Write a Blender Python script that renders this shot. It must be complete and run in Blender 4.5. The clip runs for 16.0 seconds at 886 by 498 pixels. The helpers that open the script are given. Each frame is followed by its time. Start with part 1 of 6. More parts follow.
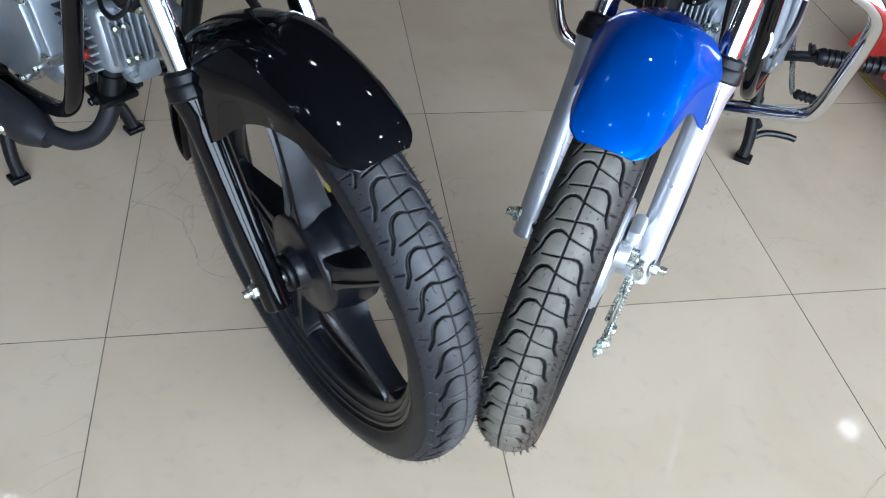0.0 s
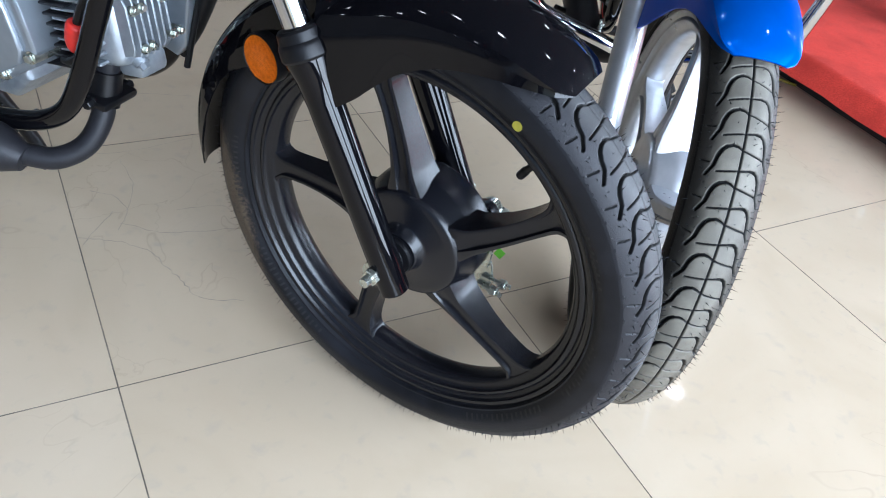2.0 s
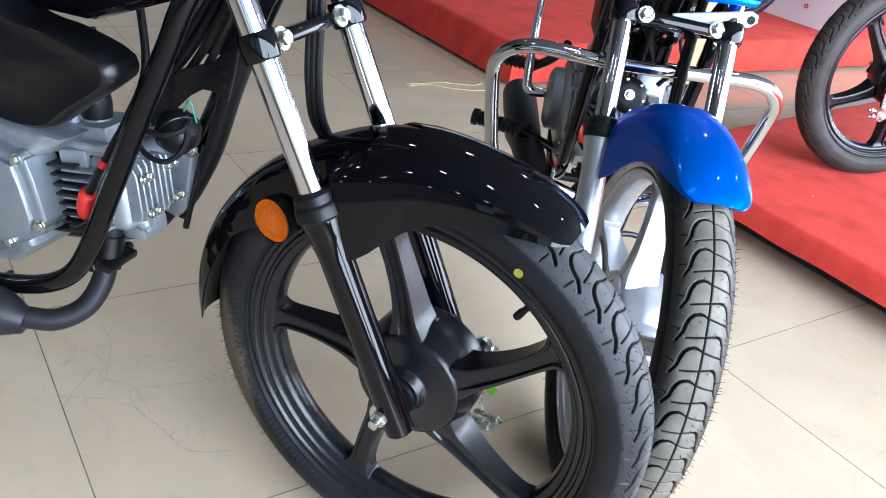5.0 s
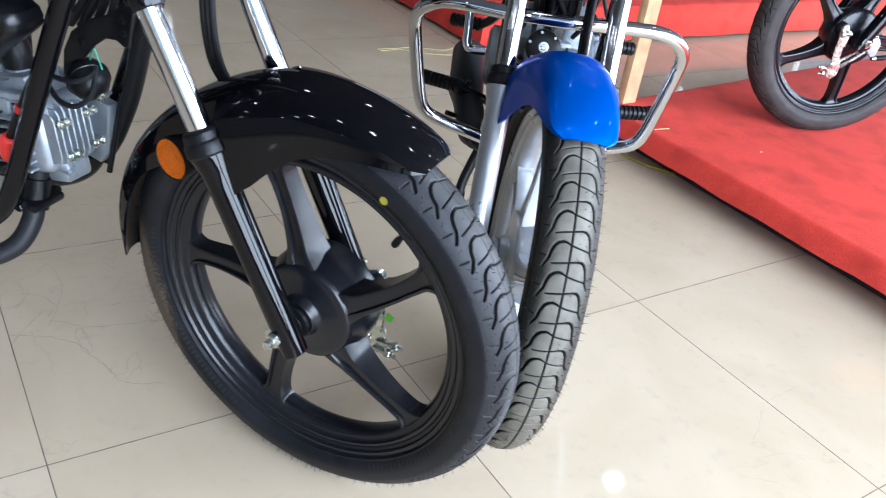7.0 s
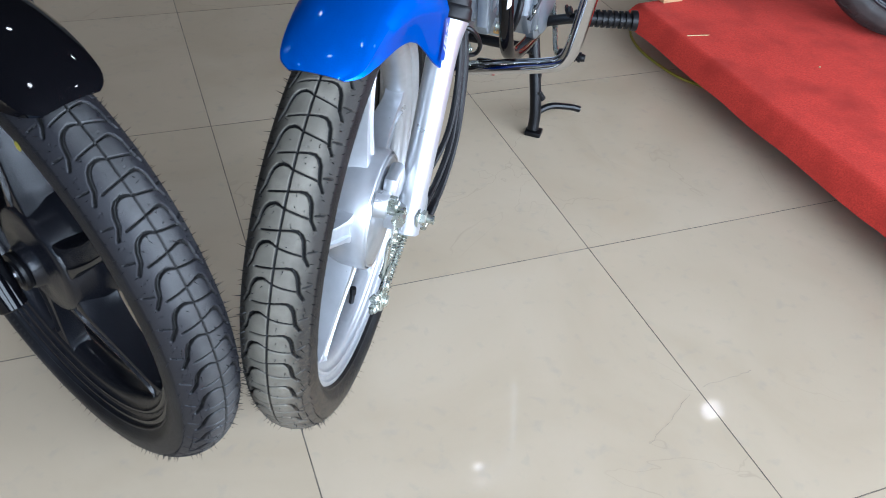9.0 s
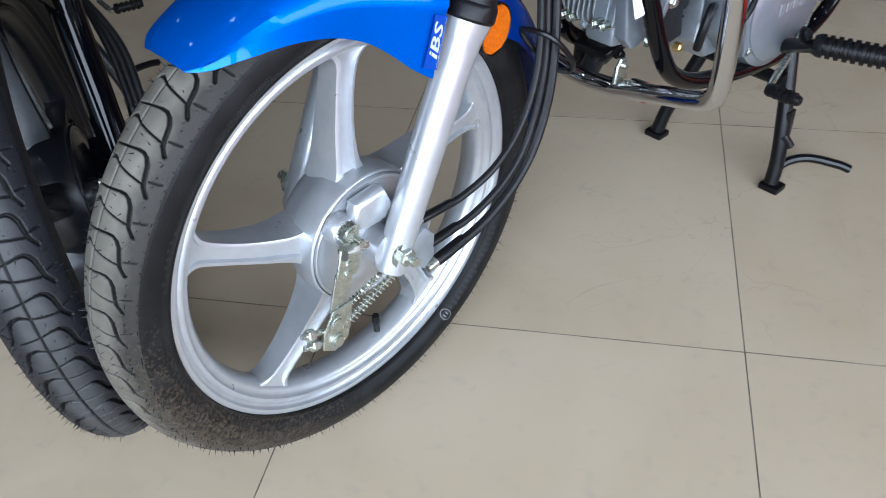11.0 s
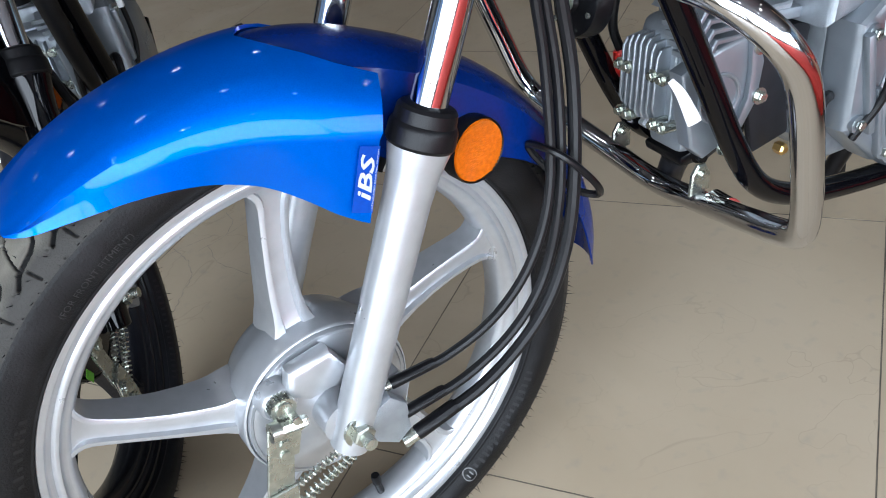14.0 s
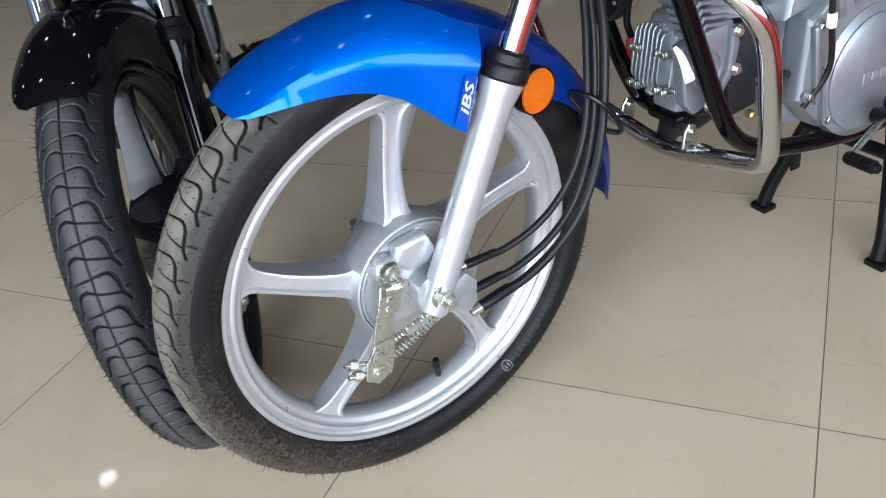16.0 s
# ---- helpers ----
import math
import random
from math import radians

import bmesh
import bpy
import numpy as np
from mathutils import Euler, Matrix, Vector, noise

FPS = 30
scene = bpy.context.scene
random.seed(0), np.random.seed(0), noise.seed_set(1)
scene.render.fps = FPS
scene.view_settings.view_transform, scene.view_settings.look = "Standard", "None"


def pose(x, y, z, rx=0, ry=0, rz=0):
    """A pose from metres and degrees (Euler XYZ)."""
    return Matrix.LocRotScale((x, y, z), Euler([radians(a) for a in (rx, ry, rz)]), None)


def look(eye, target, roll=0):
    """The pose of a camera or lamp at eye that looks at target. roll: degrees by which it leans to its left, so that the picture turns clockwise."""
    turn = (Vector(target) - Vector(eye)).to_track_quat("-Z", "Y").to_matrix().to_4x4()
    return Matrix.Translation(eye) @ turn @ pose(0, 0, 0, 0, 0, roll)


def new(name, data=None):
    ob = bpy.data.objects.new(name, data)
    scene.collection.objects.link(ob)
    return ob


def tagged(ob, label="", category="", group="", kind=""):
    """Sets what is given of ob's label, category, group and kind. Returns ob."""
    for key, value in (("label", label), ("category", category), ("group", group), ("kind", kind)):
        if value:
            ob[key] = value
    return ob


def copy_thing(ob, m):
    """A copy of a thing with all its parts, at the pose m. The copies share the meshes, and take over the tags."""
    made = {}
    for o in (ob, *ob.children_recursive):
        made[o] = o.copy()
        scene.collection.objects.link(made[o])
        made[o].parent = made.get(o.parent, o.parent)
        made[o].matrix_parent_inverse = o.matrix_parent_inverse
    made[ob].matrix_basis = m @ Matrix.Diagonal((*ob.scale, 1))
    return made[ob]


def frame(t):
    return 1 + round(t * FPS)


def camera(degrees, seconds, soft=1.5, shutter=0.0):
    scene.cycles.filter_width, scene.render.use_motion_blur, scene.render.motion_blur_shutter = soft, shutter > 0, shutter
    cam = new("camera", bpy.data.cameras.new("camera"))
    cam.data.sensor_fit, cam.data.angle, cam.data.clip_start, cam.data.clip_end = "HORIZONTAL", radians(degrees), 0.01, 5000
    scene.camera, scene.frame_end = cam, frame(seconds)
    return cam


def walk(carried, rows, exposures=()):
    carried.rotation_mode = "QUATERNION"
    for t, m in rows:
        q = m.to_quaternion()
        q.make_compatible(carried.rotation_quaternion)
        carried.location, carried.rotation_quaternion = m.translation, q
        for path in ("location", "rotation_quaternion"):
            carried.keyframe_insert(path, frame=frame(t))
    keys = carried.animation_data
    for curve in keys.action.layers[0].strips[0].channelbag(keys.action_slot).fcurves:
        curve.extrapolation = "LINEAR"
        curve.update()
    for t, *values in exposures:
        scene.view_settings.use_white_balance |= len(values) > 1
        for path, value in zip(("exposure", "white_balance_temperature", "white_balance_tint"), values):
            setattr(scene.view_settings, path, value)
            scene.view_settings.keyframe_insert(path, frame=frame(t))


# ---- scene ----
cam = camera(55.6, 16.0, soft=0.95, shutter=0.25)
PATH = [
    (0, (-0.272, -0.939, 1.073), (0.045, 0.477, -0.303), 5.9),
    (0.5, (-0.41, -0.975, 1.062), (0.054, 0.418, -0.296), 7.7),
    (1, (-0.54, -0.974, 1.013), (0.114, 0.407, -0.278), 10.2),
    (1.5, (-0.627, -0.902, 0.964), (0.141, 0.46, -0.283), 9.9),
    (2, (-0.673, -0.829, 0.911), (0.197, 0.48, -0.325), 10.5),
    (2.5, (-0.686, -0.781, 0.863), (0.289, 0.475, -0.349), 12.1),
    (3, (-0.684, -0.771, 0.86), (0.337, 0.454, -0.348), 11.8),
    (3.5, (-0.694, -0.766, 0.88), (0.34, 0.481, -0.294), 11.4),
    (4, (-0.73, -0.765, 0.934), (0.346, 0.571, -0.095), 10.6),
    (4.2, (-0.744, -0.776, 0.947), (0.333, 0.592, -0.037), 10.3),
    (6.3, (-0.79, -0.922, 0.945), (0.278, 0.486, 0.01), 9.7),
    (6.5, (-0.782, -0.94, 0.956), (0.288, 0.453, 0.0), 9.7),
    (7, (-0.696, -1.003, 0.966), (0.338, 0.385, -0.036), 9.1),
    (7.5, (-0.534, -1.092, 0.986), (0.382, 0.338, -0.071), 7.2),
    (8, (-0.394, -1.112, 0.993), (0.478, 0.324, -0.092), 6.7),
    (8.5, (-0.274, -1.055, 0.967), (0.492, 0.362, -0.219), 6.3),
    (9, (-0.138, -1.024, 0.964), (0.481, 0.403, -0.292), 4.9),
    (9.2, (-0.074, -1.024, 0.962), (0.451, 0.434, -0.303), 2.9),
    (11.3, (0.445, -0.828, 0.862), (-0.053, 0.628, -0.416), -4.4),
    (11.5, (0.476, -0.811, 0.853), (-0.104, 0.62, -0.419), -4.5),
    (12, (0.514, -0.788, 0.85), (-0.169, 0.6, -0.418), -4.3),
    (12.5, (0.539, -0.753, 0.849), (-0.217, 0.624, -0.389), -6.1),
    (13, (0.543, -0.664, 0.84), (-0.276, 0.716, -0.353), -9.5),
    (13.5, (0.533, -0.59, 0.825), (-0.303, 0.802, -0.344), -11.9),
    (14, (0.534, -0.578, 0.822), (-0.308, 0.824, -0.33), -12.9),
    (14.5, (0.557, -0.628, 0.835), (-0.285, 0.794, -0.292), -12.8),
    (15, (0.579, -0.714, 0.847), (-0.262, 0.724, -0.261), -12.0),
    (15.5, (0.583, -0.8, 0.856), (-0.258, 0.65, -0.236), -11.0),
    (16, (0.56, -0.889, 0.867), (-0.228, 0.6, -0.21), -9.6),
]
EXPOSURES = [(0.0, 0.12, 5480, 9), (1.0, 0.34, 5480, 9), (2.5, 0.59, 5550, 11), (3.5, 0.62, 5550, 11), (4.0, 1.10, 5650, 12), (4.2, 0.93, 5650, 12), (6.5, 0.71, 5600, 11), (7.5, 0.44, 5530, 10), (8.0, 0.20, 5500, 10), (9.0, -0.02, 5520, 10), (11.3, -0.26, 5720, 10), (12.5, -0.25, 5930, 10), (16.0, -0.20, 5980, 10)]
walk(cam, [(t, look(eye, target, roll)) for t, eye, target, roll in PATH], EXPOSURES)

# ---- light ----
world = bpy.data.worlds.new("world")
scene.world = world
world.use_nodes = True
wn = world.node_tree.nodes
sky = wn.new("ShaderNodeTexSky")
sky.sky_type, sky.sun_disc = "NISHITA", False
sky.sun_elevation, sky.sun_rotation = radians(40), radians(160)
world.node_tree.links.new(sky.outputs[0], wn["Background"].inputs[0])
wn["Background"].inputs[1].default_value = 0.12

ROOM = (-7.0, 8.0, -3.3, 13.0, 3.0)     # x0, x1, y0, y1, ceiling


def area(name, m, w, h, watts, colour):
    data = bpy.data.lights.new(name, "AREA")
    data.shape, data.size, data.size_y, data.energy, data.color = "RECTANGLE", w, h, watts, colour
    ob = new(name, data)
    ob.matrix_world = m
    return ob


# daylight through the glass front of the showroom; the side lamp is an added fill
area("daylight_front", look((3.2, -3.25, 1.5), (3.2, 0, 1.1)), 9.0, 2.4, 725, (0.88, 0.95, 1.0))
# no source known here: added to brighten the right side
area("side_fill_lamp", look((7.95, -1.3, 1.5), (0, -1.3, 1.1)), 3.8, 2.4, 255, (0.90, 0.96, 1.0))


# ---- materials ----
def material(name, base, rough=0.5, metal=0.0, coat=0.0, spec=0.5, vary=0.0, scale=40.0, bump=0.0, bump_scale=None,
             rough_vary=0.0, tint=None, stain=0.0, stain_scale=5.0, island=0.0):
    m = bpy.data.materials.new(name)
    m.use_nodes = True
    nt = m.node_tree
    b = nt.nodes["Principled BSDF"]
    b.inputs["Roughness"].default_value = rough
    b.inputs["Metallic"].default_value = metal
    b.inputs["Coat Weight"].default_value = coat
    b.inputs["Coat Roughness"].default_value = 0.02
    b.inputs["Specular IOR Level"].default_value = spec
    b.inputs["Base Color"].default_value = (*base, 1)
    tc = nt.nodes.new("ShaderNodeTexCoord")

    def noise_tex(sc, detail=5.0):
        n = nt.nodes.new("ShaderNodeTexNoise")
        n.inputs["Scale"].default_value = sc
        n.inputs["Detail"].default_value = detail
        nt.links.new(tc.outputs["Object"], n.inputs["Vector"])
        return n

    def ramp(src, lo, hi, a, c):
        r = nt.nodes.new("ShaderNodeMapRange")
        r.inputs[1].default_value, r.inputs[2].default_value = lo, hi
        r.inputs[3].default_value, r.inputs[4].default_value = a, c
        nt.links.new(src, r.inputs[0])
        return r.outputs[0]

    col = None
    if vary or stain:
        mix = nt.nodes.new("ShaderNodeMix")
        mix.data_type = "RGBA"
        dark = tint or tuple(c * (1 - vary) for c in base)
        mix.inputs[6].default_value = (*base, 1)
        mix.inputs[7].default_value = (*dark, 1)
        nt.links.new(ramp(noise_tex(scale).outputs[0], 0.35, 0.7, 0, 1), mix.inputs[0])
        col = mix.outputs[2]
        if stain:
            mix2 = nt.nodes.new("ShaderNodeMix")
            mix2.data_type = "RGBA"
            nt.links.new(col, mix2.inputs[6])
            mix2.inputs[7].default_value = (*[c * (1 - stain) for c in base], 1)
            nt.links.new(ramp(noise_tex(stain_scale, 8.0).outputs[0], 0.45, 0.75, 0, 1), mix2.inputs[0])
            col = mix2.outputs[2]
        nt.links.new(col, b.inputs["Base Color"])
    if rough_vary:
        nt.links.new(ramp(noise_tex(scale * 0.5).outputs[0], 0.3, 0.7, max(rough - rough_vary, 0.02), rough + rough_vary), b.inputs["Roughness"])
    if bump:
        bp = nt.nodes.new("ShaderNodeBump")
        bp.inputs["Strength"].default_value = bump
        bp.inputs["Distance"].default_value = 0.002
        nt.links.new(noise_tex(bump_scale or scale * 4).outputs[0], bp.inputs["Height"])
        nt.links.new(bp.outputs[0], b.inputs["Normal"])
    return m


def emitter(name, colour, strength):
    m = bpy.data.materials.new(name)
    m.use_nodes = True
    b = m.node_tree.nodes["Principled BSDF"]
    b.inputs["Emission Color"].default_value = (*colour, 1)
    b.inputs["Emission Strength"].default_value = strength
    return m


M_BLACK = material("black_gloss_paint", (0.0022, 0.0022, 0.0032), 0.06, 0, 0.40, spec=0.08, vary=0.3, scale=300, bump=0.02, bump_scale=22)
M_BLUE = material("blue_metallic_paint", (0.0, 0.112, 0.60), 0.42, 0.72, 0.4, spec=0.3, vary=0.25, scale=900, tint=(0.0, 0.096, 0.54))
M_BLUE.node_tree.nodes["Principled BSDF"].inputs["Specular Tint"].default_value = (0.02, 0.16, 0.75, 1)
M_SHROUD = material("shroud_plastic", (0.0030, 0.0030, 0.0042), 0.30, spec=0.30, vary=0.3, scale=200, bump=0.05)
M_NAVY = material("deep_blue_plastic", (0.001, 0.016, 0.13), 0.25, 0, 0.15, spec=0.35, vary=0.2, scale=300)
M_DECAL = material("blue_decal_film", (0.002, 0.060, 0.40), 0.30, 0.3, spec=0.4, vary=0.15, scale=300)
M_SATIN = material("satin_black_metal", (0.005, 0.005, 0.006), 0.30, 0, 0.1, spec=0.22, vary=0.4, scale=200, bump=0.05)
M_BLACKWHEEL = material("black_wheel_enamel", (0.0058, 0.0062, 0.0086), 0.26, 0.0, 0.0, spec=0.36, vary=0.2, scale=160, bump=0.08, bump_scale=700)
M_SILVER = material("silver_wheel_paint", (0.485, 0.50, 0.525), 0.33, 0.66, 0.25, vary=0.10, scale=60, rough_vary=0.06, bump=0.05, bump_scale=500)
M_CHROME = material("chrome", (0.64, 0.65, 0.68), 0.07, 1.0, rough_vary=0.02, scale=30)
M_ZINC = material("zinc_plated_steel", (0.52, 0.54, 0.48), 0.27, 0.9, vary=0.25, scale=120, rough_vary=0.08)
M_ALU = material("cast_aluminium", (0.345, 0.377, 0.410), 0.40, 0.65, vary=0.18, scale=70, rough_vary=0.08, bump=0.25, bump_scale=900)
M_COVER = material("silver_engine_paint", (0.262, 0.290, 0.320), 0.36, 0.65, 0.15, vary=0.10, scale=50, bump=0.08, bump_scale=700)
M_RUBBER = material("tyre_rubber", (0.0078, 0.0082, 0.0104), 0.42, spec=0.18, vary=0.3, scale=60, bump=0.2, bump_scale=600, stain=-0.6, stain_scale=14)
M_TREAD = material("dusty_tread_rubber", (0.050, 0.050, 0.051), 0.55, spec=0.35, vary=0.4, scale=45, bump=0.25, bump_scale=700, stain=0.35, stain_scale=12)
M_CHALK = material("worn_chalk", (0.20, 0.20, 0.20), 0.8, vary=0.5, scale=200)
M_SILVERPRINT = material("silver_print", (0.42, 0.45, 0.50), 0.4, vary=0.1, scale=90)
# paler than the sidewall: light on the raised letter edges put into the colour
M_LETTER = material("edge_lit_letter_rubber", (0.030, 0.030, 0.031), 0.5, spec=0.3, vary=0.4, scale=120)
M_MARK = material("moulded_rubber_mark", (0.013, 0.013, 0.014), 0.45, spec=0.3, vary=0.4, scale=120)
M_BROWNTREAD = material("brown_dusty_tread_rubber", (0.150, 0.138, 0.113), 0.6, spec=0.3, vary=0.4, scale=45, bump=0.25, bump_scale=700, stain=0.35, stain_scale=12)
M_DUSTRUBBER = material("dusty_tyre_rubber", (0.0058, 0.0057, 0.0062), 0.46, spec=0.18, vary=0.4, scale=60, bump=0.25, bump_scale=550, stain=-1.2, stain_scale=30)
M_GREYRUBBER = material("grey_dusty_rubber", (0.032, 0.028, 0.026), 0.62, spec=0.25, vary=0.35, scale=40, bump=0.2, bump_scale=500, stain=-0.4, stain_scale=18)
M_STRAW = material("dry_straw", (0.55, 0.45, 0.22), 0.7, vary=0.3, scale=90)
M_HOSE = material("black_cable_rubber", (0.008, 0.008, 0.009), 0.42, spec=0.25, vary=0.3, scale=80, bump=0.1)
M_PLASTIC = material("black_plastic", (0.005, 0.005, 0.006), 0.36, spec=0.22, vary=0.3, scale=150, bump=0.12, bump_scale=900)
M_EXH = material("matt_black_exhaust", (0.014, 0.014, 0.017), 0.45, spec=0.3, vary=0.35, scale=90, bump=0.12, bump_scale=600)
M_AMBER = material("amber_reflector", (0.60, 0.132, 0.002), 0.20, 0, 0.15, spec=0.3, vary=0.35, scale=260, bump=0.15, bump_scale=900)
M_RED = material("red_rubber", (0.72, 0.03, 0.02), 0.45, vary=0.25, scale=60)
M_YELLOW = material("yellow_mark", (0.27, 0.235, 0.02), 0.6, vary=0.2, scale=200)
M_WHITE = material("white_print", (0.82, 0.82, 0.84), 0.5, vary=0.06, scale=200)
M_CARPET = material("red_carpet", (0.67, 0.060, 0.042), 0.95, spec=0.1, vary=0.3, scale=300, bump=0.6, bump_scale=480, stain=0.42, stain_scale=9.0)
M_CARPET.node_tree.nodes["Principled BSDF"].inputs["Sheen Weight"].default_value = 0.06
M_CARPET.node_tree.nodes["Principled BSDF"].inputs["Sheen Roughness"].default_value = 0.45
M_CARPET.node_tree.nodes["Principled BSDF"].inputs["Sheen Tint"].default_value = (1.0, 0.55, 0.5, 1)
M_ORANGE = material("orange_gloss_paint", (0.62, 0.22, 0.012), 0.25, 0, 0.5, vary=0.1, scale=60)
M_GAPSHADE = material("gap_shade_black", (0.02, 0.017, 0.015), 0.9, vary=0.4, scale=30)
M_WOOD = material("pine_timber", (0.50, 0.29, 0.15), 0.6, vary=0.35, scale=25, bump=0.2)
M_GROUT = material("dark_grout", (0.25, 0.208, 0.158), 0.9, vary=0.7, scale=22)
M_WALL = material("grey_wall_paint", (0.26, 0.255, 0.245), 0.7, vary=0.05, scale=8, bump=0.1)
M_CEIL = material("dark_ceiling_paint", (0.06, 0.06, 0.062), 0.8, vary=0.05, scale=8)
M_GREEN = material("green_wire", (0.01, 0.24, 0.16), 0.5, vary=0.1)
M_LIME = material("lime_green_film", (0.11, 0.34, 0.02), 0.5, vary=0.15, scale=80)
M_BRASS = material("brass", (0.70, 0.45, 0.16), 0.3, 0.9, vary=0.2)
M_LAMP = emitter("downlight_glow", (1.0, 0.98, 0.95), 48.0)


def tile_material():
    m = material("beige_vitrified_tile", (0.50, 0.455, 0.39), 0.10, 0, 0, spec=0.12)
    nt = m.node_tree
    b = nt.nodes["Principled BSDF"]
    geo = nt.nodes.new("ShaderNodeNewGeometry")
    info = nt.nodes.new("ShaderNodeObjectInfo")
    off = nt.nodes.new("ShaderNodeVectorMath")
    off.operation = "MULTIPLY_ADD"
    off.inputs[1].default_value = (1, 1, 1)
    sc = nt.nodes.new("ShaderNodeVectorMath")
    sc.operation = "SCALE"
    sc.inputs[0].default_value = (31, 17, 5)
    nt.links.new(info.outputs["Random"], sc.inputs["Scale"])
    nt.links.new(geo.outputs["Position"], off.inputs[0])
    nt.links.new(sc.outputs[0], off.inputs[2])

    def tex(scale, detail, distort):
        n = nt.nodes.new("ShaderNodeTexNoise")
        n.inputs["Scale"].default_value, n.inputs["Detail"].default_value, n.inputs["Distortion"].default_value = scale, detail, distort
        nt.links.new(off.outputs[0], n.inputs["Vector"])
        return n.outputs[0]

    def rng(src, lo, hi, a, c):
        r = nt.nodes.new("ShaderNodeMapRange")
        for i, v in enumerate((lo, hi, a, c)):
            r.inputs[i + 1].default_value = v
        nt.links.new(src, r.inputs[0])
        return r.outputs[0]

    def mixc(fac, a, c):
        x = nt.nodes.new("ShaderNodeMix")
        x.data_type = "RGBA"
        nt.links.new(fac, x.inputs[0])
        for i, v in ((6, a), (7, c)):
            if isinstance(v, tuple):
                x.inputs[i].default_value = (*v, 1)
            else:
                nt.links.new(v, x.inputs[i])
        return x.outputs[2]

    cloud = mixc(rng(tex(3.0, 6, 1.0), 0.3, 0.7, 0, 1), (0.53, 0.435, 0.318), (0.468, 0.376, 0.264))
    # fine wandering veins
    vein_src = tex(2.3, 3, 2.2)
    ab = nt.nodes.new("ShaderNodeMath")
    ab.operation = "SUBTRACT"
    ab.inputs[1].default_value = 0.5
    nt.links.new(vein_src, ab.inputs[0])
    ab2 = nt.nodes.new("ShaderNodeMath")
    ab2.operation = "ABSOLUTE"
    nt.links.new(ab.outputs[0], ab2.inputs[0])
    gate = rng(tex(2.2, 2, 0.0), 0.58, 0.66, 0, 0.35)
    vein = nt.nodes.new("ShaderNodeMath")
    vein.operation = "MULTIPLY"
    nt.links.new(rng(ab2.outputs[0], 0.0, 0.006, 1, 0), vein.inputs[0])
    nt.links.new(gate, vein.inputs[1])
    c2 = mixc(vein.outputs[0], cloud, (0.34, 0.27, 0.20))
    # hairline crazing in patches
    warp = nt.nodes.new("ShaderNodeVectorMath")
    warp.operation = "MULTIPLY_ADD"
    nz = nt.nodes.new("ShaderNodeTexNoise")
    nz.inputs["Scale"].default_value, nz.inputs["Detail"].default_value = 7.0, 5
    nt.links.new(off.outputs[0], nz.inputs["Vector"])
    nt.links.new(nz.outputs["Color"], warp.inputs[0])
    warp.inputs[1].default_value = (0.22, 0.22, 0.22)
    nt.links.new(off.outputs[0], warp.inputs[2])
    vo = nt.nodes.new("ShaderNodeTexVoronoi")
    vo.feature = "DISTANCE_TO_EDGE"
    vo.inputs["Scale"].default_value = 5.0
    nt.links.new(warp.outputs[0], vo.inputs["Vector"])
    craze = nt.nodes.new("ShaderNodeMath")
    craze.operation = "MULTIPLY"
    nt.links.new(rng(vo.outputs["Distance"], 0.0, 0.007, 1, 0), craze.inputs[0])
    nt.links.new(rng(tex(1.2, 2, 0.3), 0.52, 0.64, 0, 0.6), craze.inputs[1])
    c2 = mixc(craze.outputs[0], c2, (0.30, 0.245, 0.18))
    grime = mixc(rng(tex(40.0, 4, 0.3), 0.58, 0.8, 0, 0.35), c2, (0.36, 0.32, 0.27))
    nt.links.new(grime, b.inputs["Base Color"])
    nt.links.new(rng(tex(6.0, 5, 0.4), 0.3, 0.7, 0.03, 0.075), b.inputs["Roughness"])
    return m



